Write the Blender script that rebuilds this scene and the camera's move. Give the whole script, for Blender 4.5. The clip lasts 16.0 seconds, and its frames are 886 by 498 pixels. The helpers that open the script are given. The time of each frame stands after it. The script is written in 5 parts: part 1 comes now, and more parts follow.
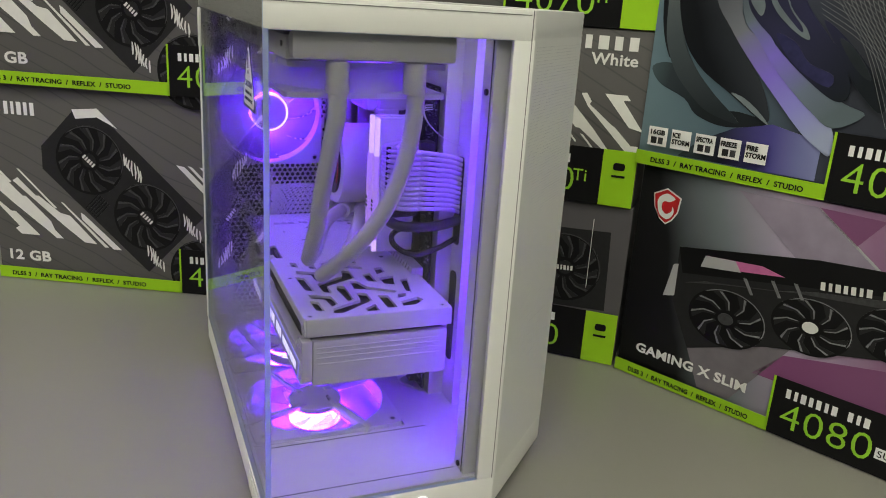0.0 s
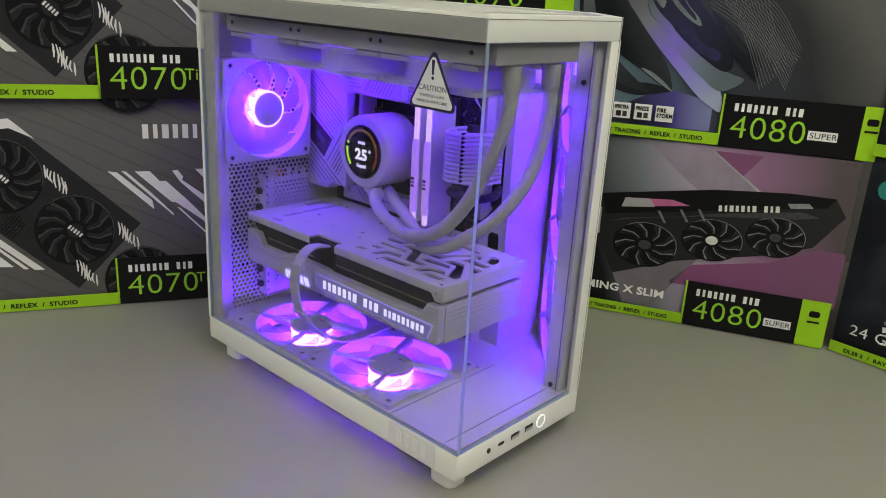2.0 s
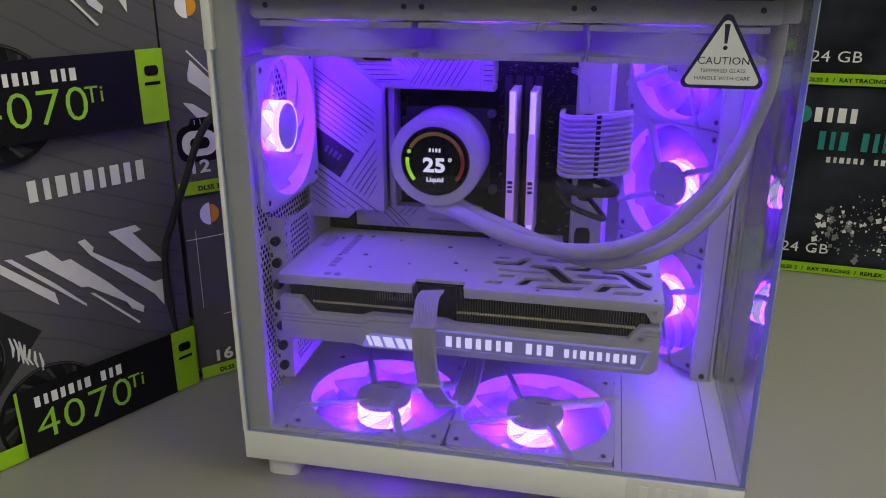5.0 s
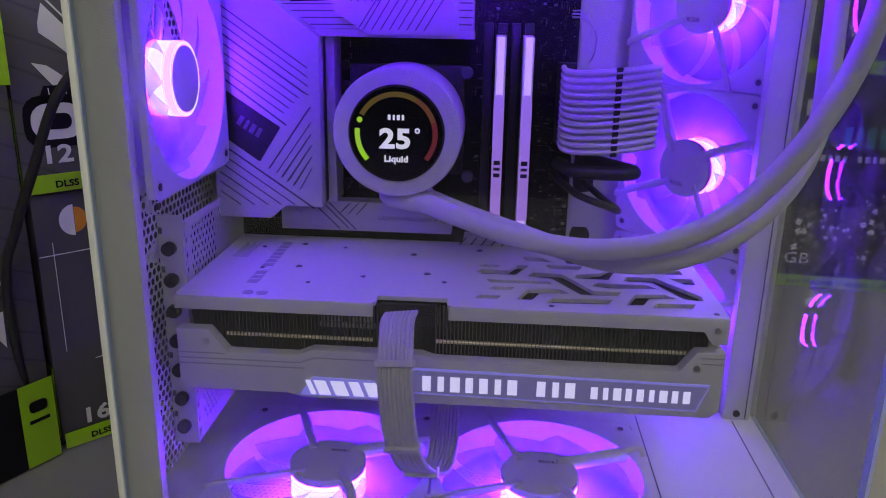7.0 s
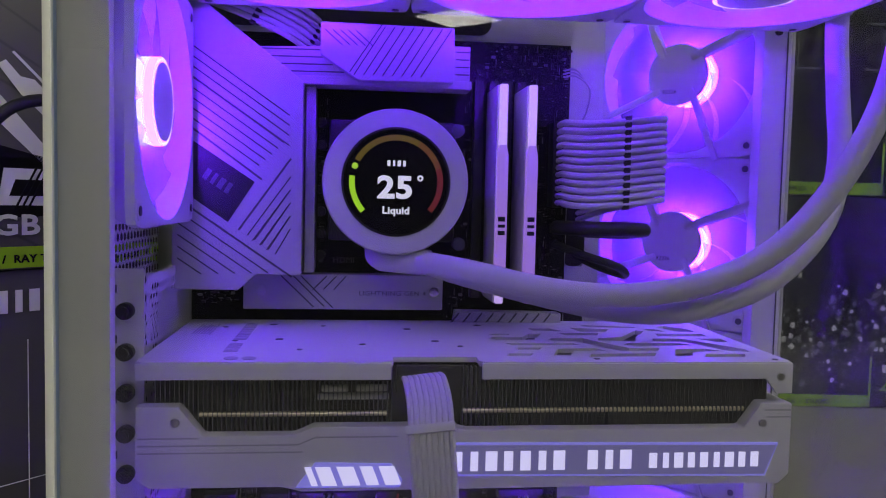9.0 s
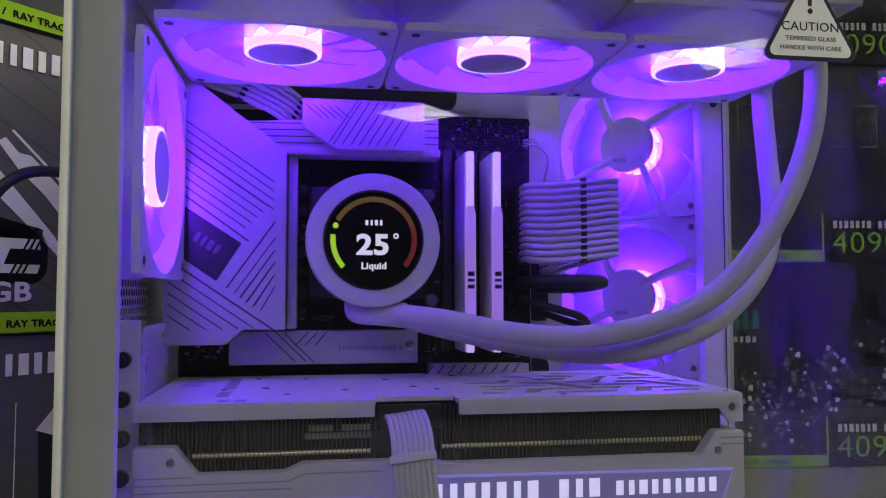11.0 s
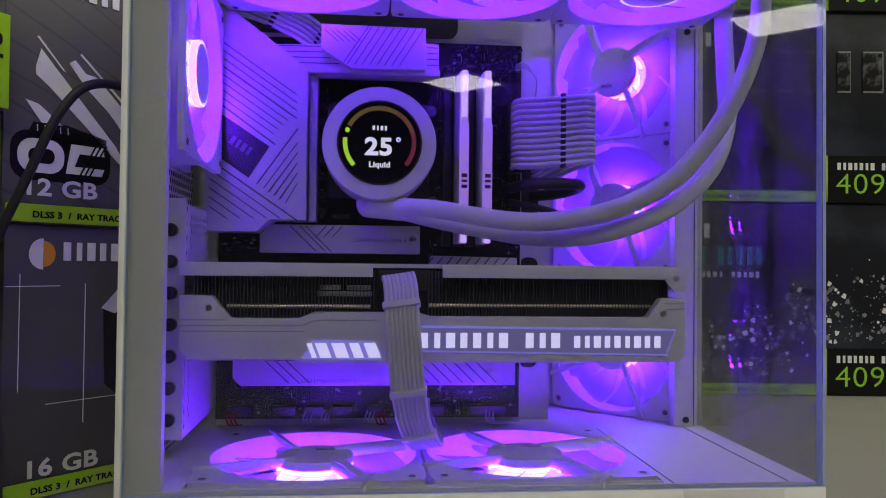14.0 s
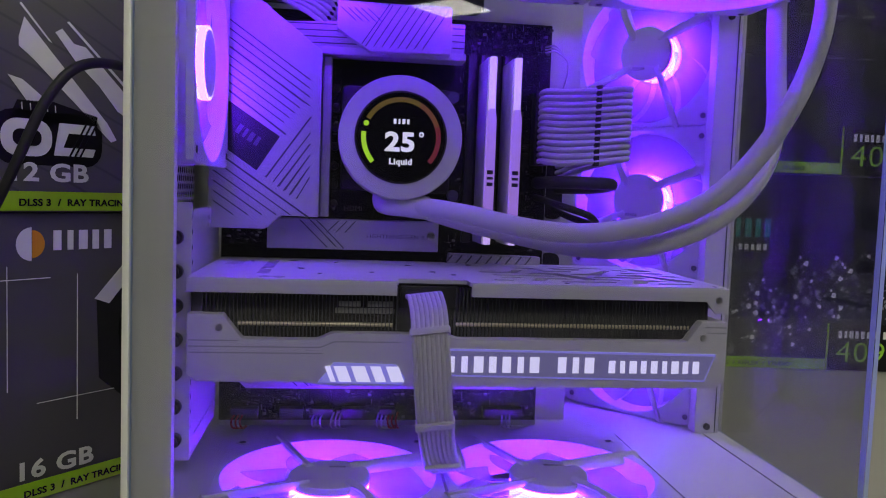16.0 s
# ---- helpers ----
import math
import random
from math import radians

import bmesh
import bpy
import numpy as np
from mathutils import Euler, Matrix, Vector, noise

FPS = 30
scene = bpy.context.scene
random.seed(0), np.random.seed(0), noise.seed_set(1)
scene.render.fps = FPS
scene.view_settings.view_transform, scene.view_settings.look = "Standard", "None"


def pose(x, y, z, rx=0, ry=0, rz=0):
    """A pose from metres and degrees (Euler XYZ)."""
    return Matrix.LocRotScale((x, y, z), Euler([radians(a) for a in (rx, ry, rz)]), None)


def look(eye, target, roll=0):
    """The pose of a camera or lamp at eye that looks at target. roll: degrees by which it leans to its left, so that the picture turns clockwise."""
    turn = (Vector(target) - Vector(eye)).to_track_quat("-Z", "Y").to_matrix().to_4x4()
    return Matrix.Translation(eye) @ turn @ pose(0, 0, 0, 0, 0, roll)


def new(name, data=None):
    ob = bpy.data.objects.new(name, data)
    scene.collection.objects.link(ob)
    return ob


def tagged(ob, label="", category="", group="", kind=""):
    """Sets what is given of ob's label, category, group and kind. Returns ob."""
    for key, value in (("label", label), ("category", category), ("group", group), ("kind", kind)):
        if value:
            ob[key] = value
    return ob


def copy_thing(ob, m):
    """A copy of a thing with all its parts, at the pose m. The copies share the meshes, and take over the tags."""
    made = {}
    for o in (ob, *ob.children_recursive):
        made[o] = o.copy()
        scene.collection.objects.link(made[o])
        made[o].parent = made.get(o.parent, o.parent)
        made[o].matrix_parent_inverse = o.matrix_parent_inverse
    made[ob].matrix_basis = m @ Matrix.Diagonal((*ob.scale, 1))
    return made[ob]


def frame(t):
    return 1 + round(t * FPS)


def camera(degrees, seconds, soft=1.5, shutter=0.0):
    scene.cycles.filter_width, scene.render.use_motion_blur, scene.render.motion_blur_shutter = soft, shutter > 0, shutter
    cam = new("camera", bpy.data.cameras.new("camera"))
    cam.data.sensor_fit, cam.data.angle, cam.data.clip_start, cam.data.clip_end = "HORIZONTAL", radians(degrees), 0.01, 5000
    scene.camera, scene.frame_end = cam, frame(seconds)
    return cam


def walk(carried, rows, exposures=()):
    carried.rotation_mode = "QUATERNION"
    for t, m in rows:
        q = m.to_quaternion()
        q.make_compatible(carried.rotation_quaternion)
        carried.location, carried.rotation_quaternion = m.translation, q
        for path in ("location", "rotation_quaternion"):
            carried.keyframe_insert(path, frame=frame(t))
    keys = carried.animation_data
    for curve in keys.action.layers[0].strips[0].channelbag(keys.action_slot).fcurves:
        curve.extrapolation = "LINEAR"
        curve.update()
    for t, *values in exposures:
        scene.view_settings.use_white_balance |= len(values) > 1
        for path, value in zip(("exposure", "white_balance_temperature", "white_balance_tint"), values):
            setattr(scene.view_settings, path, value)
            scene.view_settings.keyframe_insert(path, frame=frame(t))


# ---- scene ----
cam = camera(58.7, 16.0, soft=1.0)
PATH = [
    (0, (0.935, -0.086, 0.438), (-0.822, 0.654, -0.166), 3.7),
    (0.5, (0.885, -0.156, 0.429), (-0.757, 0.804, -0.189), 4.3),
    (1, (0.847, -0.253, 0.42), (-0.669, 0.893, -0.203), 4.2),
    (1.5, (0.83, -0.378, 0.439), (-0.56, 0.914, -0.192), 3.9),
    (2, (0.811, -0.474, 0.452), (-0.461, 0.934, -0.179), 3.4),
    (2.5, (0.733, -0.516, 0.439), (-0.422, 0.991, -0.192), 2.9),
    (3, (0.609, -0.528, 0.443), (-0.396, 1.085, -0.181), 2.4),
    (3.5, (0.52, -0.544, 0.438), (-0.323, 1.158, -0.19), 1.7),
    (3.7, (0.476, -0.56, 0.436), (-0.292, 1.176, -0.193), 1.5),
    (5.8, (0.24, -0.494, 0.414), (0.017, 1.369, -0.28), 0.1),
    (6, (0.23, -0.464, 0.401), (0.041, 1.401, -0.295), 0.3),
    (6.5, (0.215, -0.417, 0.384), (0.057, 1.462, -0.282), 0.7),
    (7, (0.211, -0.379, 0.346), (0.079, 1.528, -0.242), 1.1),
    (7.5, (0.22, -0.33, 0.317), (0.134, 1.612, -0.155), 1.4),
    (8, (0.196, -0.296, 0.287), (0.209, 1.675, -0.052), 1.7),
    (8.5, (0.159, -0.304, 0.266), (0.286, 1.679, 0.043), 1.7),
    (9, (0.123, -0.329, 0.259), (0.346, 1.654, 0.135), 1.3),
    (9.5, (0.111, -0.342, 0.256), (0.406, 1.635, 0.205), 1.0),
    (10, (0.109, -0.349, 0.251), (0.436, 1.624, 0.254), 0.6),
    (10.2, (0.11, -0.353, 0.238), (0.429, 1.62, 0.314), 0.2),
    (12.3, (0.121, -0.402, 0.235), (0.407, 1.573, 0.357), 0.2),
    (12.5, (0.125, -0.413, 0.222), (0.397, 1.565, 0.345), 0.3),
    (13, (0.133, -0.439, 0.203), (0.369, 1.544, 0.323), 0.3),
    (13.5, (0.13, -0.451, 0.19), (0.339, 1.536, 0.282), 0.5),
    (14, (0.137, -0.453, 0.18), (0.331, 1.537, 0.223), 0.6),
    (14.5, (0.135, -0.453, 0.18), (0.319, 1.539, 0.173), 0.9),
    (15, (0.137, -0.447, 0.186), (0.325, 1.543, 0.128), 1.2),
    (15.5, (0.119, -0.439, 0.202), (0.325, 1.548, 0.099), 1.5),
    (16, (0.11, -0.41, 0.234), (0.36, 1.569, 0.088), 2.1),
]
walk(cam, [(t, look(eye, target, roll)) for t, eye, target, roll in PATH],
     exposures=[(0, 0.17), (3.5, 0.06), (6, -0.26), (9, -0.22), (16, -0.2)])

# ---- world and lights ----
world = bpy.data.worlds.new("room_air")
scene.world = world
world.use_nodes = True
world.node_tree.nodes["Background"].inputs[0].default_value = (0.6, 0.65, 0.7, 1)
world.node_tree.nodes["Background"].inputs[1].default_value = 0.006
PANEL_POWER = 8.9
LED_POWER = 280.0

# ---- materials ----
def material(name, color, rough=0.5, metal=0.0, grain=0.0, grain_size=0.004, bump=0.0, spots=0.0, coat=0.0):
    m = bpy.data.materials.new(name)
    m.use_nodes = True
    nt = m.node_tree
    b = nt.nodes["Principled BSDF"]
    b.inputs["Base Color"].default_value = (*color, 1)
    b.inputs["Roughness"].default_value = rough
    b.inputs["Metallic"].default_value = metal
    b.inputs["Coat Weight"].default_value = coat
    b.inputs["Specular IOR Level"].default_value = 0.12 if "print" in name or "card" in name or "swirl" in name else 0.5
    if grain or bump or spots:
        co = nt.nodes.new("ShaderNodeTexCoord")
        n1 = nt.nodes.new("ShaderNodeTexNoise")
        n1.inputs["Scale"].default_value = 1 / grain_size
        n1.inputs["Detail"].default_value = 3
        nt.links.new(co.outputs["Object"], n1.inputs["Vector"])
        n2 = nt.nodes.new("ShaderNodeTexNoise")
        n2.inputs["Scale"].default_value = 9
        n2.inputs["Detail"].default_value = 2
        nt.links.new(co.outputs["Object"], n2.inputs["Vector"])
        mix = nt.nodes.new("ShaderNodeMix")
        mix.data_type = "RGBA"
        mix.inputs["A"].default_value = (*[c * (1 - grain) for c in color], 1)
        mix.inputs["B"].default_value = (*[min(1, c * (1 + grain)) for c in color], 1)
        nt.links.new(n1.outputs["Fac"], mix.inputs["Factor"])
        mix2 = nt.nodes.new("ShaderNodeMix")
        mix2.data_type = "RGBA"
        mix2.blend_type = "MULTIPLY"
        mix2.inputs["Factor"].default_value = spots
        nt.links.new(mix.outputs["Result"], mix2.inputs["A"])
        nt.links.new(n2.outputs["Fac"], mix2.inputs["B"])
        nt.links.new(mix2.outputs["Result"], b.inputs["Base Color"])
        r = nt.nodes.new("ShaderNodeMapRange")
        r.inputs["To Min"].default_value = max(0, rough - 0.07)
        r.inputs["To Max"].default_value = min(1, rough + 0.07)
        nt.links.new(n2.outputs["Fac"], r.inputs["Value"])
        nt.links.new(r.outputs["Result"], b.inputs["Roughness"])
        if bump:
            bu = nt.nodes.new("ShaderNodeBump")
            bu.inputs["Strength"].default_value = bump
            bu.inputs["Distance"].default_value = grain_size * 0.3
            nt.links.new(n1.outputs["Fac"], bu.inputs["Height"])
            nt.links.new(bu.outputs["Normal"], b.inputs["Normal"])
    return m


def glow(name, color, strength):
    m = bpy.data.materials.new(name)
    m.use_nodes = True
    b = m.node_tree.nodes["Principled BSDF"]
    b.inputs["Base Color"].default_value = (*[c * 0.4 for c in color], 1)
    b.inputs["Emission Color"].default_value = (*color, 1)
    b.inputs["Emission Strength"].default_value = strength
    return m


def translucent(name, color, amount=0.5):
    m = bpy.data.materials.new(name)
    m.use_nodes = True
    nt = m.node_tree
    out = nt.nodes["Material Output"]
    b = nt.nodes["Principled BSDF"]
    b.inputs["Base Color"].default_value = (*color, 1)
    b.inputs["Roughness"].default_value = 0.35
    t = nt.nodes.new("ShaderNodeBsdfTranslucent")
    t.inputs["Color"].default_value = (*color, 1)
    mix = nt.nodes.new("ShaderNodeMixShader")
    mix.inputs[0].default_value = amount
    nt.links.new(b.outputs[0], mix.inputs[1])
    nt.links.new(t.outputs[0], mix.inputs[2])
    nt.links.new(mix.outputs[0], out.inputs[0])
    return m


def milky(name, color, open_share):
    """Clear-milky plastic: part of the light goes straight through."""
    m = translucent(name, color, 0.55)
    nt = m.node_tree
    out = nt.nodes["Material Output"]
    body = out.inputs[0].links[0].from_socket
    tr = nt.nodes.new("ShaderNodeBsdfTransparent")
    mix = nt.nodes.new("ShaderNodeMixShader")
    mix.inputs[0].default_value = open_share
    nt.links.new(body, mix.inputs[1])
    nt.links.new(tr.outputs[0], mix.inputs[2])
    nt.links.new(mix.outputs[0], out.inputs[0])
    return m


def clear_glass(name, tint, gloss=1.0, dust=0.0018):
    m = bpy.data.materials.new(name)
    m.use_nodes = True
    nt = m.node_tree
    out = nt.nodes["Material Output"]
    nt.nodes.remove(nt.nodes["Principled BSDF"])
    tr = nt.nodes.new("ShaderNodeBsdfTransparent")
    tr.inputs["Color"].default_value = (*tint, 1)
    gl = nt.nodes.new("ShaderNodeBsdfGlossy")
    gl.inputs["Roughness"].default_value = 0.0
    fr = nt.nodes.new("ShaderNodeLayerWeight")
    fr.inputs["Blend"].default_value = 0.5
    pw = nt.nodes.new("ShaderNodeMath")
    pw.operation = "POWER"
    pw.inputs[1].default_value = 5
    mul = nt.nodes.new("ShaderNodeMath")
    mul.operation = "MULTIPLY_ADD"
    mul.inputs[1].default_value = 0.96 * gloss
    mul.inputs[2].default_value = 0.042 * gloss
    nt.links.new(fr.outputs["Facing"], pw.inputs[0])
    mix = nt.nodes.new("ShaderNodeMixShader")
    nt.links.new(pw.outputs[0], mul.inputs[0])
    nt.links.new(mul.outputs[0], mix.inputs[0])
    nt.links.new(tr.outputs[0], mix.inputs[1])
    nt.links.new(gl.outputs[0], mix.inputs[2])
    co = nt.nodes.new("ShaderNodeTexCoord")
    no = nt.nodes.new("ShaderNodeTexNoise")
    no.inputs["Scale"].default_value = 14
    no.inputs["Detail"].default_value = 5
    no.inputs["Distortion"].default_value = 1.5
    film = nt.nodes.new("ShaderNodeMapRange")
    film.inputs["From Min"].default_value = 0.35
    film.inputs["From Max"].default_value = 0.75
    film.inputs["To Min"].default_value = 0.6 * dust
    film.inputs["To Max"].default_value = 1.6 * dust
    nt.links.new(co.outputs["Object"], no.inputs["Vector"])
    nt.links.new(no.outputs["Fac"], film.inputs["Value"])
    haze = nt.nodes.new("ShaderNodeBsdfDiffuse")
    haze.inputs["Color"].default_value = (0.8, 0.8, 0.8, 1)
    both = nt.nodes.new("ShaderNodeMixShader")
    nt.links.new(film.outputs["Result"], both.inputs[0])
    nt.links.new(mix.outputs[0], both.inputs[1])
    nt.links.new(haze.outputs[0], both.inputs[2])
    nt.links.new(both.outputs[0], out.inputs[0])
    return m


def two_tone(name, low, high, scale, rough=0.45, kind="noise", edge=(0.45, 0.6), stretch=(1, 1, 1), turn=(0, 0, 0)):
    """Printed or moulded surface whose colour runs from low to high after a noise, a wave or a cell pattern."""
    m = bpy.data.materials.new(name)
    m.use_nodes = True
    nt = m.node_tree
    b = nt.nodes["Principled BSDF"]
    b.inputs["Roughness"].default_value = rough
    b.inputs["Specular IOR Level"].default_value = 0.14
    co = nt.nodes.new("ShaderNodeTexCoord")
    mp = nt.nodes.new("ShaderNodeMapping")
    mp.inputs["Scale"].default_value = stretch
    mp.inputs["Rotation"].default_value = turn
    nt.links.new(co.outputs["Object"], mp.inputs["Vector"])
    if kind == "wave":
        tx = nt.nodes.new("ShaderNodeTexWave")
        tx.inputs["Distortion"].default_value = 3.5
        tx.inputs["Detail"].default_value = 1
        tx.inputs["Detail Scale"].default_value = 0.6
    elif kind == "cell":
        tx = nt.nodes.new("ShaderNodeTexVoronoi")
    else:
        tx = nt.nodes.new("ShaderNodeTexNoise")
        tx.inputs["Detail"].default_value = 4
    tx.inputs["Scale"].default_value = scale
    nt.links.new(mp.outputs["Vector"], tx.inputs["Vector"])
    ramp = nt.nodes.new("ShaderNodeValToRGB")
    ramp.color_ramp.elements[0].position, ramp.color_ramp.elements[1].position = edge
    ramp.color_ramp.elements[0].color = (*low, 1)
    ramp.color_ramp.elements[1].color = (*high, 1)
    nt.links.new(tx.outputs["Distance" if kind == "cell" else "Fac"], ramp.inputs["Fac"])
    nt.links.new(ramp.outputs["Color"], b.inputs["Base Color"])
    return m


WHITE_METAL = material("white_powder_coat", (0.72, 0.73, 0.71), 0.42, 0, 0.03, 0.0006, 0.12, 0.06)
WHITE_PLASTIC = material("white_plastic", (0.66, 0.66, 0.66), 0.38, 0, 0.02, 0.001, 0.04, 0.04)
WHITE_SOFT = material("white_rubber_sleeve", (0.62, 0.62, 0.62), 0.6, 0, 0.06, 0.0008, 0.25, 0.05)
BLADE = milky("milky_blade", (0.5, 0.5, 0.56), 0.58)
FAN_FRAME = translucent("milky_fan_plastic", (0.78, 0.78, 0.82), 0.3)
# For the added sheet that dims fan light behind the slanted vent.
LIGHT_BAFFLE = translucent("added_light_baffle", (0.4, 0.4, 0.44), 0.85)
BLACK = material("black_plastic", (0.018, 0.018, 0.02), 0.42, 0, 0.2, 0.001, 0.05)
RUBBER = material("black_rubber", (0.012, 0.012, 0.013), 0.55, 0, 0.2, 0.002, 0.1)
PCB = two_tone("black_circuit_board", (0.004, 0.004, 0.005), (0.013, 0.013, 0.016), 260, 0.4, "cell", (0.2, 0.75))
CHIP = material("chip_resin", (0.016, 0.016, 0.018), 0.35, 0, 0.2, 0.001)
SOLDER = material("solder_metal", (0.2, 0.2, 0.2), 0.4, 0.6)
STEEL = material("brushed_steel", (0.55, 0.55, 0.54), 0.3, 1.0, 0.1, 0.0008)
COPPER = material("nickel_heat_pipe", (0.9, 0.8, 0.58), 0.3, 0.9)
FIN = material("dark_fin", (0.15, 0.15, 0.19), 0.42, 0.6)
SILVER = material("brushed_white_aluminium", (0.55, 0.55, 0.56), 0.4, 0.15, 0.05, 0.0005, 0.05, 0.05)
GROOVE = material("groove_grey", (0.12, 0.12, 0.13), 0.6)
DESK = material("desk_laminate", (0.25, 0.245, 0.218), 0.38, 0, 0.05, 0.0012, 0.06, 0.1)
WALL = material("wall_paint", (0.2, 0.2, 0.19), 0.8, 0, 0.04, 0.01, 0.1, 0.1)
CARPET = material("floor_carpet", (0.1, 0.1, 0.11), 0.95, 0, 0.3, 0.004, 0.3, 0.2)
GLASS = clear_glass("tempered_glass", (0.82, 0.823, 0.84), 1.0)
GLASS_EDGE = translucent("glass_edge", (0.45, 0.55, 0.72), 0.6)
LED = glow("violet_led", (0.124, 0.0042, 1.0), LED_POWER)
LED_STRONG = glow("strong_violet_led", (0.124, 0.0042, 1.0), LED_POWER * 1.7)
# Overexposure of the violet rings, put in as a weak white glow.
LED_WHITE_CORE = glow("overexposed_led_core", (0.95, 0.88, 1.0), 1.8)
BAR = glow("memory_light_bar", (0.72, 0.5, 1.0), 1.25)
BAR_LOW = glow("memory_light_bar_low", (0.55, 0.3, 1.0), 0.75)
LOGO_GLOW = glow("logo_glow", (0.74, 0.7, 1.0), 1.35)
BADGE_EDGE = glow("badge_edge_glow", (0.33, 0.3, 1.0), 0.75)
BADGE = glow("badge_backlight", (0.3, 0.27, 0.62), 0.42)
SCREEN = material("screen_glass", (0.004, 0.004, 0.005), 0.08)
INK_WHITE = glow("screen_white", (1, 1, 1), 0.95)
INK_GREEN = glow("screen_green", (0.5, 1.0, 0.02), 0.85)
INK_AMBER = glow("screen_amber", (0.3, 0.22, 0.01), 0.35)
INK_ORANGE = glow("screen_orange", (0.34, 0.14, 0.02), 0.35)
INK_RED = glow("screen_red", (0.34, 0.04, 0.03), 0.35)
PRINT_GREY = material("print_light_grey", (0.68, 0.68, 0.66), 0.45, 0, 0.08, 0.01)
PRINT_WHITE = material("print_white", (0.78, 0.78, 0.78), 0.45)
PRINT_BLACK = material("print_black", (0.008, 0.008, 0.009), 0.35)
PRINT_DARK = material("print_charcoal", (0.022, 0.022, 0.024), 0.4, 0, 0.15, 0.01)
PRINT_GREEN = material("print_green", (0.3, 0.56, 0.02), 0.42, 0, 0.04, 0.01)
NUM_GREEN = material("number_green", (0.28, 0.58, 0.03), 0.42)
PRINT_RED = material("print_red", (0.5, 0.02, 0.025), 0.4)
PRINT_ORANGE = material("print_orange", (0.7, 0.3, 0.03), 0.4)
PRINT_TEAL = material("print_teal", (0.03, 0.22, 0.21), 0.4)
SLATE = two_tone("slate_card_print", (0.074, 0.074, 0.076), (0.1, 0.098, 0.098), 9, 0.42, "wave", (0.0, 0.035), (1, 1, 2.2), (0.3, 0.7, 0.4))
SLATE_PLAIN = material("slate_card_plain", (0.085, 0.082, 0.09), 0.42, 0, 0.1, 0.05)
def graded(name, stops, start, end, wobble=0.0, rough=0.32):
    """A print whose colours run from stop to stop along a line in its own space."""
    m = bpy.data.materials.new(name)
    m.use_nodes = True
    nt = m.node_tree
    b = nt.nodes["Principled BSDF"]
    b.inputs["Roughness"].default_value = rough
    b.inputs["Specular IOR Level"].default_value = 0.14
    co = nt.nodes.new("ShaderNodeTexCoord")
    way = Vector(end) - Vector(start)
    sub = nt.nodes.new("ShaderNodeVectorMath")
    sub.operation = "SUBTRACT"
    sub.inputs[1].default_value = start
    dot = nt.nodes.new("ShaderNodeVectorMath")
    dot.operation = "DOT_PRODUCT"
    dot.inputs[1].default_value = way / way.length_squared
    no = nt.nodes.new("ShaderNodeTexNoise")
    no.inputs["Scale"].default_value = 9
    add = nt.nodes.new("ShaderNodeMath")
    add.operation = "MULTIPLY_ADD"
    add.inputs[1].default_value = wobble
    ramp = nt.nodes.new("ShaderNodeValToRGB")
    while len(ramp.color_ramp.elements) < len(stops):
        ramp.color_ramp.elements.new(0.5)
    for e, (p, c) in zip(ramp.color_ramp.elements, stops):
        e.position, e.color = p, (*c, 1)
    nt.links.new(co.outputs["Object"], sub.inputs[0])
    nt.links.new(sub.outputs[0], dot.inputs[0])
    nt.links.new(co.outputs["Object"], no.inputs["Vector"])
    nt.links.new(no.outputs["Fac"], add.inputs[0])
    nt.links.new(dot.outputs["Value"], add.inputs[2])
    nt.links.new(add.outputs[0], ramp.inputs["Fac"])
    nt.links.new(ramp.outputs["Color"], b.inputs["Base Color"])
    return m


PURPLE_CARD = graded("plum_print", ((0.0, (0.008, 0.008, 0.009)), (0.2, (0.013, 0.013, 0.015)), (0.38, (0.17, 0.195, 0.22)), (0.55, (0.4, 0.34, 0.46)), (0.75, (0.24, 0.13, 0.23)), (1.0, (0.08, 0.066, 0.072))), (0.0, 0, 0.1), (0.395, 0, 0.2), 0.1)
SWIRL = graded("swirl_print", ((0.0, (0.19, 0.28, 0.32)), (0.3, (0.09, 0.14, 0.18)), (0.5, (0.045, 0.052, 0.075)), (0.8, (0.03, 0.032, 0.036)), (1.0, (0.1, 0.1, 0.1))), (0.0, 0, 0.03), (0.38, 0, 0.24), 0.15)
PRINT_MAGENTA = graded("print_magenta", ((0.0, (0.28, 0.07, 0.23)), (1.0, (0.17, 0.075, 0.15))), (0.1, 0, 0.0), (0.4, 0, 0.1), 0.3)
PRINT_HAZE = material("print_haze", (0.17, 0.155, 0.18), 0.32, 0, 0.3, 0.03)
PRINT_LIGHT_BEAM = material("print_light_beam", (0.28, 0.24, 0.32), 0.32, 0, 0.3, 0.03)
SPECKLE = two_tone("star_print", (0.012, 0.013, 0.018), (0.03, 0.035, 0.05), 8, 0.35, "noise")
PRINT_PINK = material("print_pink", (0.55, 0.15, 0.35), 0.35, 0, 0.2, 0.01)
SWIRL_PALE = material("swirl_pale", (0.3, 0.36, 0.4), 0.3, 0, 0.4, 0.03, 0, 0.8)
SWIRL_DARK = graded("swirl_dark_print", ((0.0, (0.05, 0.06, 0.066)), (0.25, (0.012, 0.014, 0.017)), (0.6, (0.008, 0.009, 0.012)), (1.0, (0.035, 0.04, 0.05))), (0.02, 0, 0.1), (0.13, 0, 0.16), 0.25)
SWIRL_POOL = graded("swirl_pool_print", ((0.0, (0.06, 0.09, 0.1)), (0.35, (0.02, 0.022, 0.04)), (0.7, (0.07, 0.06, 0.24)), (1.0, (0.2, 0.22, 0.42))), (0.05, 0, 0.03), (0.21, 0, 0.05), 0.1)
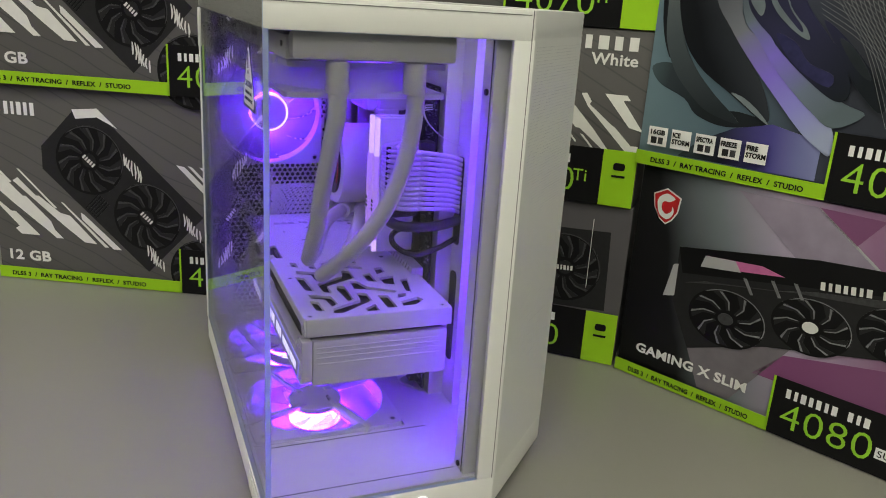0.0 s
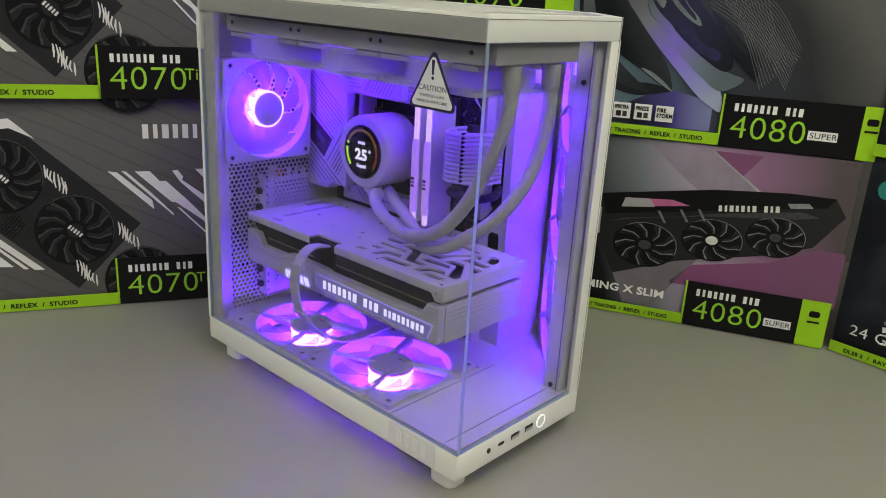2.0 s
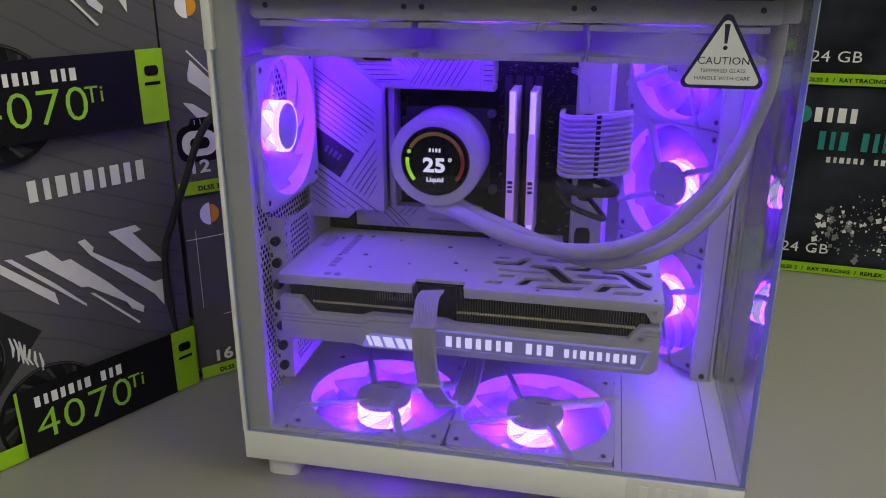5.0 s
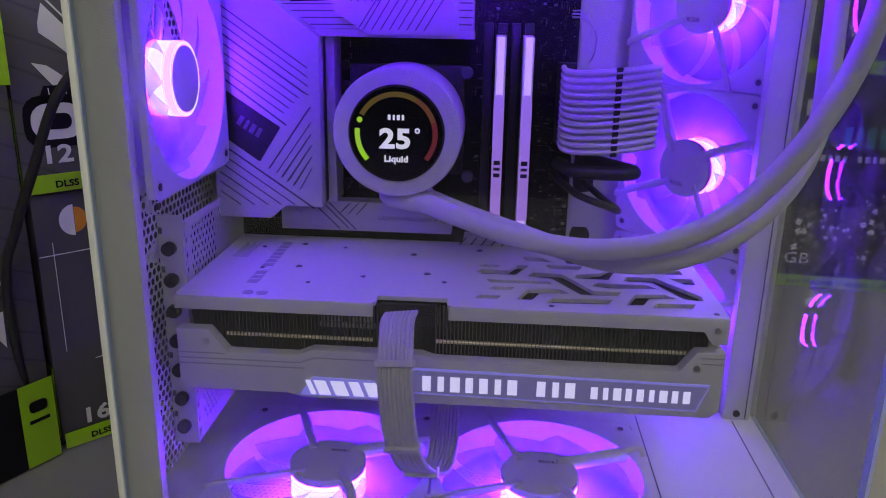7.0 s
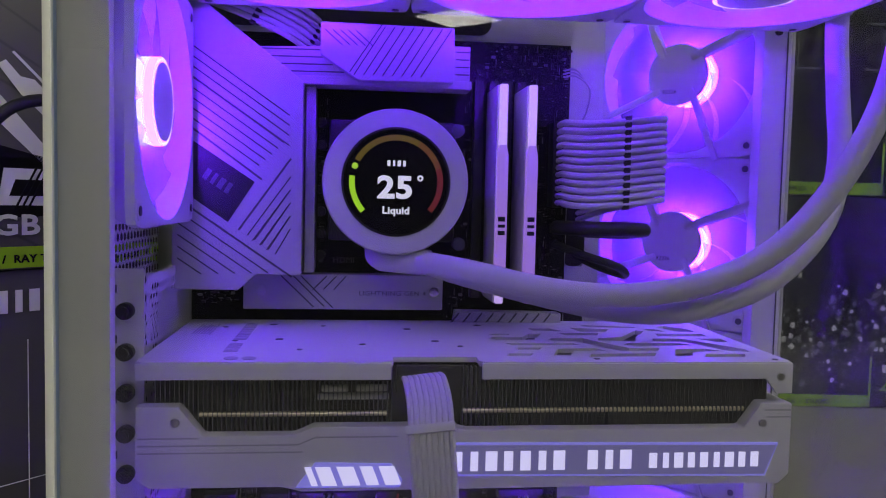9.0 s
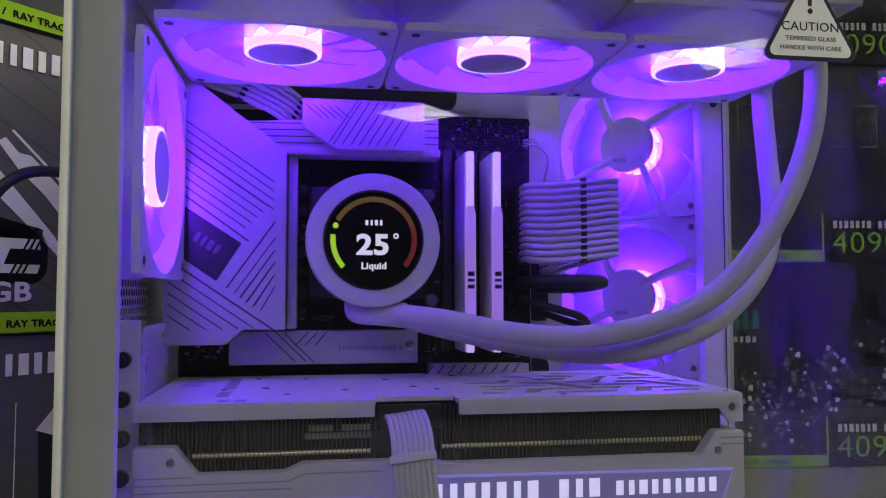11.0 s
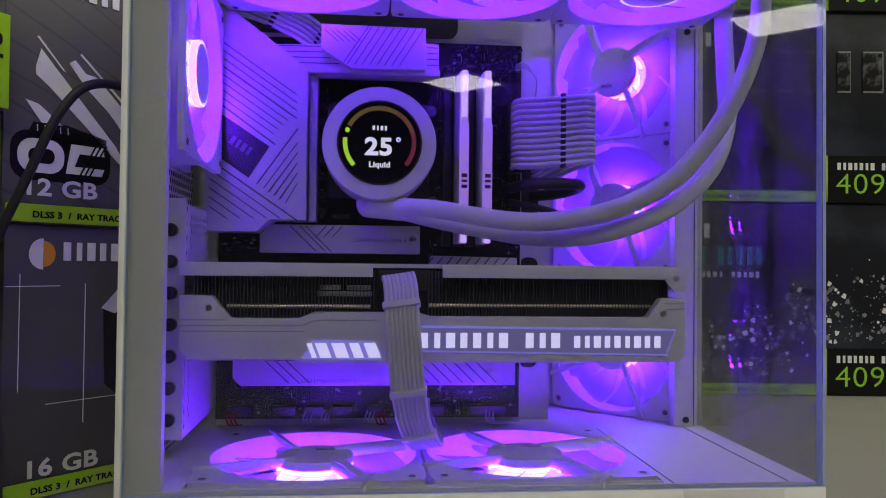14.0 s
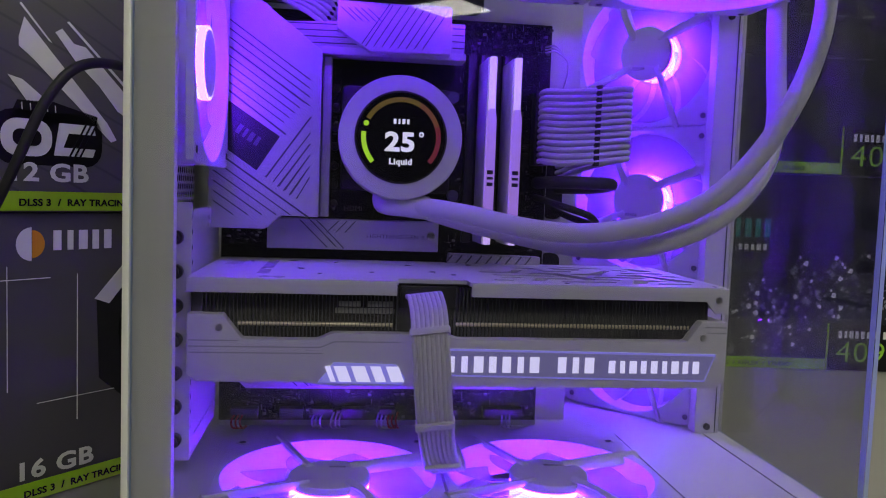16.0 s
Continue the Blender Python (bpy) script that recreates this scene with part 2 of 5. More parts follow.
SWIRL_SHADE = graded("swirl_shade_print", ((0.0, (0.075, 0.11, 0.12)), (0.4, (0.03, 0.04, 0.048)), (1.0, (0.015, 0.018, 0.022))), (0.0, 0, 0.1), (0.08, 0, 0.085), 0.15)
TURBINE_EDGE = graded("turbine_edge_print", ((0.0, (0.14, 0.16, 0.17)), (0.5, (0.06, 0.075, 0.085)), (1.0, (0.02, 0.025, 0.03))), (0.02, 0, 0.24), (0.11, 0, 0.07), 0.15)
TURBINE_RIM = graded("turbine_rim_print", ((0.0, (0.035, 0.04, 0.045)), (0.35, (0.16, 0.17, 0.2)), (0.6, (0.21, 0.15, 0.62)), (0.8, (0.24, 0.23, 0.6)), (1.0, (0.3, 0.34, 0.5))), (0.07, 0, 0.22), (0.21, 0, 0.055), 0.08)
TURBINE_BAND = graded("turbine_band_print", ((0.0, (0.03, 0.035, 0.045)), (0.3, (0.12, 0.15, 0.18)), (0.55, (0.2, 0.15, 0.6)), (0.8, (0.14, 0.17, 0.24)), (1.0, (0.1, 0.13, 0.15))), (0.09, 0, 0.22), (0.22, 0, 0.085), 0.1)
TURBINE_PIT = graded("turbine_pit_print", ((0.0, (0.012, 0.014, 0.02)), (0.5, (0.03, 0.03, 0.07)), (1.0, (0.012, 0.015, 0.02))), (0.1, 0, 0.22), (0.25, 0, 0.1), 0.3)
SWIRL_DEEP = material("swirl_deep", (0.045, 0.045, 0.13), 0.3, 0, 0.4, 0.01, 0, 0.6)
PRINT_SHEEN = material("print_sheen", (0.055, 0.056, 0.06), 0.35, 0, 0.4, 0.004)
CRACKED = two_tone("cracked_print", (0.006, 0.006, 0.007), (0.12, 0.12, 0.13), 60, 0.4, "noise", (0.48, 0.66))
PRINT_STEEL = material("print_steel", (0.3, 0.31, 0.33), 0.4, 0, 0.5, 0.006, 0, 0.6)
PRINT_NAVY = material("print_navy", (0.03, 0.03, 0.07), 0.4)
LABEL_WHITE = material("label_white", (0.72, 0.73, 0.76), 0.45)
PRINT_LILAC = material("print_pale_grey", (0.4, 0.4, 0.42), 0.5)
PANEL_GLOW = glow("ceiling_panel_glow", (1.0, 0.965, 0.8), PANEL_POWER)


# ---- shape helpers ----
def mesh_of(bm, name, mat, smooth=40):
    bmesh.ops.recalc_face_normals(bm, faces=bm.faces)
    me = bpy.data.meshes.new(name)
    bm.to_mesh(me)
    bm.free()
    if smooth:
        me.shade_smooth()
        me.set_sharp_from_angle(angle=radians(smooth))
    for x in (mat if isinstance(mat, (list, tuple)) else (mat,)):
        me.materials.append(x)
    return me


def part(name, bm, mat, parent, label="", smooth=40):
    ob = new(name, mesh_of(bm, name, mat, smooth))
    ob.parent = parent
    if label:
        ob["label"] = label
    return ob


def thing(name, m, label, category, group="", kind=""):
    ob = new(name)
    ob.empty_display_size = 0.02
    ob.matrix_world = m
    return tagged(ob, label, category, group, kind)


def solo(name, bm, mat, label, category, group="", kind="", smooth=40):
    return tagged(new(name, mesh_of(bm, name, mat, smooth)), label, category, group, kind)


def prism(poly, lo, hi, axis="z", bevel=0.0, bm=None):
    """A polygon of (u, v) pushed out along an axis from lo to hi."""
    out = bm or bmesh.new()
    b = bmesh.new()
    at = {"z": lambda u, v, w: (u, v, w), "y": lambda u, v, w: (u, w, v), "x": lambda u, v, w: (w, u, v)}[axis]
    a = [b.verts.new(at(u, v, lo)) for u, v in poly]
    c = [b.verts.new(at(u, v, hi)) for u, v in poly]
    n = len(poly)
    b.faces.new(a)
    b.faces.new(c[::-1])
    for i in range(n):
        b.faces.new((a[i], a[(i + 1) % n], c[(i + 1) % n], c[i]))
    bmesh.ops.recalc_face_normals(b, faces=b.faces)
    if bevel:
        bmesh.ops.bevel(b, geom=list(b.edges), offset=bevel, segments=2, affect="EDGES", profile=0.6, clamp_overlap=True)
    return join(out, b)


def join(out, b):
    me = bpy.data.meshes.new("tmp")
    b.to_mesh(me)
    b.free()
    out.from_mesh(me)
    bpy.data.meshes.remove(me)
    return out


def block(x0, x1, y0, y1, z0, z1, bevel=0.0, bm=None):
    return prism([(x0, y0), (x1, y0), (x1, y1), (x0, y1)], z0, z1, "z", bevel, bm)


def cyl(c, r, h, axis="z", seg=32, r2=None, bevel=0.0, bm=None):
    """A cylinder round c, centred, along an axis."""
    out = bm or bmesh.new()
    b = bmesh.new()
    turn = {"z": pose(0, 0, 0), "y": pose(0, 0, 0, -90), "x": pose(0, 0, 0, 0, 90)}[axis]
    bmesh.ops.create_cone(b, cap_ends=True, segments=seg, radius1=r, radius2=r if r2 is None else r2, depth=h, matrix=Matrix.Translation(c) @ turn)
    if bevel:
        rims = [e for e in b.edges if any(len(f.verts) > 4 for f in e.link_faces)]
        bmesh.ops.bevel(b, geom=rims, offset=bevel, segments=2, affect="EDGES", profile=0.6)
    return join(out, b)


def round_rect(w, h, r, n=5, cx=0.0, cy=0.0):
    pts = []
    for k, (sx, sy) in enumerate(((1, 1), (-1, 1), (-1, -1), (1, -1))):
        for i in range(n + 1):
            a = radians(90 * k + 90 * i / n)
            pts.append((cx + sx * (w / 2 - r) + r * math.cos(a), cy + sy * (h / 2 - r) + r * math.sin(a)))
    return pts


def smooth_line(pts, n=8):
    """Points along a soft curve through pts."""
    p = [Vector(q) for q in pts]
    p = [2 * p[0] - p[1]] + p + [2 * p[-1] - p[-2]]
    out = []
    for i in range(1, len(p) - 2):
        for k in range(n):
            t = k / n
            a, b, c, d = p[i - 1], p[i], p[i + 1], p[i + 2]
            out.append(0.5 * ((2 * b) + (c - a) * t + (2 * a - 5 * b + 4 * c - d) * t * t + (3 * b - a - 3 * c + d) * t ** 3))
    out.append(p[-2])
    return out


def tube(pts, r, seg=12, n=8, flat=1.0, bm=None):
    """A round (or flattened) hose along a soft curve."""
    b = bm or bmesh.new()
    line = smooth_line(pts, n)
    side = None
    rings = []
    for i, q in enumerate(line):
        d = (line[min(i + 1, len(line) - 1)] - line[max(i - 1, 0)]).normalized()
        if side is None:
            side = d.orthogonal().normalized()
        side = (side - d * side.dot(d)).normalized()
        up = d.cross(side)
        rings.append([b.verts.new(q + side * (r * math.cos(2 * math.pi * k / seg)) + up * (r * flat * math.sin(2 * math.pi * k / seg))) for k in range(seg)])
    for a, c in zip(rings, rings[1:]):
        for k in range(seg):
            b.faces.new((a[k], a[(k + 1) % seg], c[(k + 1) % seg], c[k]))
    b.faces.new(rings[0][::-1])
    b.faces.new(rings[-1])
    return b


def perforated(w, h, pitch, hole, keep=None, thick=0.0):
    """A sheet of w by h in the xy plane from the origin, with a lattice of hexagonal holes. keep(x, y): whether a hole is cut there."""
    b = bmesh.new()
    dy = pitch * math.sqrt(3) / 2
    rows, cols = int(h / dy), int(w / pitch)
    dy, px = h / rows, w / (cols + 0.5)
    outer_r = [(0, 2 / 3), (-0.5, 1 / 3), (-0.5, -1 / 3), (0, -2 / 3), (0.5, -1 / 3), (0.5, 1 / 3)]
    grid = {}

    def vert(x, y):
        k = (round(x * 2e5), round(y * 2e5))
        if k not in grid:
            grid[k] = b.verts.new((min(max(x, 0), w), min(max(y, 0), h), 0))
        return grid[k]

    for r in range(rows):
        for c in range(cols):
            x, y = px * (c + 0.5 + 0.5 * (r % 2)), dy * (r + 0.5)
            rim = [vert(x + ox * px, y + oy * dy) for ox, oy in outer_r]
            if keep is None or keep(x, y):
                inn = [b.verts.new((x + hole * math.cos(radians(90 + 60 * k)), y + hole * math.sin(radians(90 + 60 * k)), 0)) for k in range(6)]
                for k in range(6):
                    b.faces.new((rim[k], rim[(k + 1) % 6], inn[(k + 1) % 6], inn[k]))
            else:
                b.faces.new(rim)
    if thick:
        bmesh.ops.solidify(b, geom=list(b.faces), thickness=thick)
    return b


def words(text, size, mat, m, parent, name="lettering", align="LEFT", deep=0.0002, squeeze=1.0, label="", bold=0.0):
    """Lettering in the built-in font: m takes its plane to the parent's space."""
    cu = bpy.data.curves.new("tmp_text", "FONT")
    cu.body, cu.size, cu.extrude, cu.align_x, cu.resolution_u = text, size, deep, align, 3
    cu.space_character, cu.offset = 1.05, bold
    tmp = bpy.data.objects.new("tmp_text", cu)
    me = bpy.data.meshes.new_from_object(tmp)
    bpy.data.objects.remove(tmp)
    bpy.data.curves.remove(cu)
    me.name = name
    me.transform(m @ Matrix.Diagonal((squeeze, 1, 1, 1)))
    me.materials.clear()
    me.materials.append(mat)
    ob = new(name, me)
    ob.parent = parent
    if label:
        ob["label"] = label
    return ob


def rect(x0, x1, z0, z1):
    return [(x0, z0), (x1, z0), (x1, z1), (x0, z1)]


def letter_bars(count, x, z, w, h, y, mat, parent, name="logo_bar", gaps=(), thick=0.0005, frame_m=None):
    """A word mark as a row of plain upright blocks in the xz plane."""
    step = w / count
    shapes = [mesh_of(prism(rect(-step * k, step * k, 0, h), -thick, 0, "y"), name, mat, 0) for k in (0.3, 0.22, 0.34, 0.26)]
    out = []
    for i in range(count):
        if i in gaps:
            continue
        o = new(name, shapes[i % 4])
        o.parent = parent
        o.matrix_local = (frame_m or pose(0, 0, 0)) @ pose(x + step * (i + 0.5), y, z)
        out.append(o)
    return out


def arc(cx, cz, r0, r1, a0, a1, y0, y1, n=24):
    poly = [(cx + r1 * math.cos(radians(a0 + (a1 - a0) * i / n)), cz + r1 * math.sin(radians(a0 + (a1 - a0) * i / n))) for i in range(n + 1)]
    poly += [(cx + r0 * math.cos(radians(a1 + (a0 - a1) * i / n)), cz + r0 * math.sin(radians(a1 + (a0 - a1) * i / n))) for i in range(n + 1)]
    return prism(poly, y0, y1, "y")


# ---- the room ----
def slab(name, x0, x1, y0, y1, z0, z1, mat, label, category):
    return solo(name, block(x0, x1, y0, y1, z0, z1), mat, label, category, kind="structure", smooth=0)


slab("floor", -4.2, 7.2, -10.2, 3.2, -0.85, -0.75, CARPET, "dark grey carpet floor of the room", "floor")
slab("ceiling", -4.2, 7.2, -10.2, 3.2, 2.03, 2.13, WALL, "plain pale ceiling over the room", "ceiling")
slab("wall_north", -4.2, 7.2, 3.0, 3.2, -0.75, 2.03, WALL, "plain grey painted room wall", "wall")
slab("wall_south", -4.2, 7.2, -10.2, -10.0, -0.75, 2.03, WALL, "plain grey painted room wall", "wall")
slab("wall_west", -4.2, -4.0, -10.0, 3.0, -0.75, 2.03, WALL, "plain grey painted room wall", "wall")
slab("wall_east", 7.0, 7.2, -10.0, 3.0, -0.75, 2.03, WALL, "plain grey painted room wall", "wall")


def ceiling_or_fill_light(x, y):
    t = thing("ceiling_or_fill_light", pose(x, y, 2.03, 0, 0, 45), "square white ceiling light panel, real or added as fill", "ceiling light", "ceiling lights")
    f = bmesh.new()
    for q in ((-0.31, 0.31, -0.31, -0.3), (-0.31, 0.31, 0.3, 0.31), (-0.31, -0.3, -0.3, 0.3), (0.3, 0.31, -0.3, 0.3)):
        block(*q, -0.02, -0.001, 0, f)
    part("frame", f, WHITE_METAL, t)
    part("diffuser", block(-0.3, 0.3, -0.3, 0.3, -0.015, -0.005), PANEL_GLOW, t, "glowing warm white diffuser")


# First three follow reflected lights; the others are unseen, added as fill light.
for cx, cy in ((1.08, -7.35), (3.18, -5.05), (5.2, -2.8), (3.0, -2.4), (2.6, -0.3), (2.3, 0.6), (-1.3, -2.6), (5.2, 1.8), (-0.2, -2.1), (0.5, -3.1), (1.8, -1.6), (2.0, -0.5), (3.0, -1.3), (1.0, -0.1), (-0.8, -2.0), (0.6, -1.8), (1.35, 0.35), (0.2, -3.9)):
    ceiling_or_fill_light(cx, cy)

desk = thing("desk", pose(0.3, 0.2, 0), "large grey-beige laminate desk under the computer", "desk")
part("tabletop", block(-1.3, 1.4, -1.3, 0.9, -0.03, 0, 0.003), DESK, desk)
for lx in (-1.2, 1.3):
    for ly in (-1.2, 0.8):
        part("leg", block(lx - 0.03, lx + 0.03, ly - 0.03, ly + 0.03, -0.75, -0.03, 0.003), STEEL, desk)

# ---- retail boxes round the computer ----
def carton(x, y, z, angle, wide, high, deep, mat, label):
    t = thing("retail_box", pose(x, y, z, 0, 0, angle), label, "box", "retail boxes")
    part("carton", block(0, wide, 0, deep, 0, high, 0.0012), mat, t)
    return t


def flat(poly, layer, mat, parent, name, label=""):
    """Print on the face of a carton: a thin sheet in front of it."""
    return part(name, prism(poly, -0.0005 * layer, -0.0005 * layer + 0.0004, "y"), mat, parent, label, smooth=0)


def upright(x, z, layer):
    return pose(x, -0.0005 * layer, z, 90)


def grade_label(t, wide, x0, x1, number, suffix, high=0.06, strip=0.019, plate=False):
    """The green strip and the black number block along the foot of a carton."""
    flat(rect(0.0005, x0, 0.0015, strip), 11, PRINT_GREEN, t, "green_strip")
    words("DLSS 3  /  RAY TRACING  /  REFLEX  /  STUDIO", strip * 0.46, PRINT_BLACK, upright(0.02, strip * 0.33, 12), t, "strip_lettering", squeeze=min(1.1, (x0 - 0.05) / 0.165), bold=strip * 0.012)
    flat(rect(x0, x1, 0.0015, high), 11, PRINT_BLACK, t, "number_block")
    flat(rect(x0 - 0.0026, x0, 0.0015, high), 11, PRINT_GREEN, t, "green_line")
    letter_bars(11, x0 + 0.012, high * 0.70, 0.088, high * 0.15, -0.0058, PRINT_WHITE, t, "word_bar", (7,))
    words(number, high * 0.62, NUM_GREEN, upright(x0 + 0.011, high * 0.2, 12), t, "number", squeeze=1.25 * 0.06 / high, bold=-high * 0.006)
    if plate:
        flat(rect(x0 + 0.109, x0 + 0.145, high * 0.3, high * 0.47), 12, PRINT_WHITE, t, "suffix_plate")
        words(suffix, high * 0.15, PRINT_BLACK, upright(x0 + 0.111, high * 0.335, 13), t, "suffix", squeeze=1.1)
    elif suffix:
        words(suffix, high * 0.3, NUM_GREEN, upright(x0 + 0.104, high * 0.4, 12), t, "suffix")
    flat(rect(x1, wide - 0.0005, 0.0015, high), 11, PRINT_GREEN, t, "green_tag")
    eye = bmesh.new()
    c = (x1 + wide) / 2
    prism(round_rect(0.014, 0.009, 0.003, 3, c, high * 0.72), -0.0062, -0.0056, "y", 0, eye)
    part("tag_emblem", eye, PRINT_BLACK, t)
    flat(rect(c - 0.008, c + 0.008, high * 0.53, high * 0.57), 12, PRINT_BLACK, t, "tag_bar")


LEFT_SLASHES = [
    [(0.002, 0.172), (0.006, 0.172), (0.03, 0.148), (0.026, 0.146)],
    [(0.002, 0.163), (0.009, 0.163), (0.045, 0.128), (0.05, 0.128), (0.085, 0.093), (0.09, 0.08), (0.102, 0.068), (0.092, 0.068), (0.08, 0.078), (0.03, 0.117), (0.003, 0.14)],
    [(0.002, 0.118), (0.008, 0.118), (0.025, 0.104), (0.032, 0.104), (0.066, 0.07), (0.038, 0.07), (0.03, 0.078), (0.036, 0.082)],
    [(0.032, 0.15), (0.04, 0.155), (0.065, 0.13), (0.07, 0.13), (0.1, 0.107), (0.115, 0.104), (0.153, 0.064), (0.135, 0.065), (0.105, 0.088)],
    [(0.04, 0.168), (0.043, 0.168), (0.096, 0.114), (0.093, 0.113)],
    [(0.103, 0.123), (0.106, 0.123), (0.171, 0.06), (0.165, 0.06)],
    [(0.132, 0.11), (0.137, 0.107), (0.19, 0.058), (0.178, 0.058), (0.133, 0.1)]]
RIGHT_SLASHES = [
    [(0.278, 0.192), (0.29, 0.19), (0.332, 0.15), (0.334, 0.137)],
    [(0.295, 0.192), (0.301, 0.191), (0.332, 0.16), (0.359, 0.13), (0.359, 0.127)],
    [(0.312, 0.191), (0.331, 0.191), (0.343, 0.177), (0.351, 0.177), (0.381, 0.146), (0.399, 0.125), (0.416, 0.108), (0.414, 0.102), (0.403, 0.11), (0.399, 0.118), (0.363, 0.146), (0.357, 0.147)],
    [(0.364, 0.139), (0.368, 0.138), (0.41, 0.093), (0.408, 0.092)],
    [(0.36, 0.191), (0.367, 0.192), (0.374, 0.182), (0.372, 0.178), (0.403, 0.154), (0.408, 0.151), (0.43, 0.13), (0.439, 0.13), (0.438, 0.102), (0.429, 0.117), (0.37, 0.175)],
    [(0.39, 0.193), (0.418, 0.193), (0.423, 0.187), (0.414, 0.186), (0.443, 0.149), (0.425, 0.153)]]


OC_SLASHES = [
    [(0.0238, 0.1436), (0.0251, 0.1445), (0.0468, 0.1206), (0.0445, 0.1215)],
    [(0.0271, 0.1351), (0.0233, 0.121), (0.0234, 0.1149), (0.0337, 0.1071), (0.045, 0.097), (0.0932, 0.0534), (0.0977, 0.0554), (0.0899, 0.0675), (0.0404, 0.1206)],
    [(0.0492, 0.1285), (0.0543, 0.1318), (0.0632, 0.1226), (0.0721, 0.1217), (0.115, 0.082), (0.13, 0.06), (0.0986, 0.0774), (0.0832, 0.0947), (0.0634, 0.1115)],
    [(0.058, 0.137), (0.0595, 0.138), (0.12, 0.085), (0.118, 0.084)],
    [(0.0158, 0.0944), (0.0258, 0.0923), (0.0452, 0.0779), (0.0287, 0.0781)]]


def slashes(t, shapes, x=0.0, z=0.0, s=1.0, layer=3, mat=None):
    """Broken diagonal bars, printed light on a dark carton."""
    for q in shapes:
        flat([(x + a * s, z + c * s) for a, c in q], layer, mat or PRINT_GREY, t, "slash_print")


def blob(pts, n=4):
    """A soft closed outline through a few points."""
    p = [Vector((u, v, 0)) for u, v in pts]
    out = []
    for i in range(len(p)):
        a, b, c, d = p[i - 1], p[i], p[(i + 1) % len(p)], p[(i + 2) % len(p)]
        for k in range(n):
            u = k / n
            q = 0.5 * ((2 * b) + (c - a) * u + (2 * a - 5 * b + 4 * c - d) * u * u + (3 * b - a - 3 * c + d) * u ** 3)
            out.append((min(max(q.x, 0.002), 0.392), min(max(q.y, 0.02), 0.268)))
    return out


def stroke(t, pts, w, layer, mat, name):
    """A thin printed line along a soft curve."""
    line = smooth_line([(u, v, 0) for u, v in pts], 5)
    b = bmesh.new()
    y = -0.0005 * layer
    rows = []
    for i, q in enumerate(line):
        d = (line[min(i + 1, len(line) - 1)] - line[max(i - 1, 0)]).normalized()
        rows.append([b.verts.new((q.x - d.y * w * k, y, q.y + d.x * w * k)) for k in (0.5, -0.5)])
    for p, q in zip(rows, rows[1:]):
        b.faces.new((p[0], p[1], q[1], q[0]))
    return part(name, b, mat, t, smooth=0)


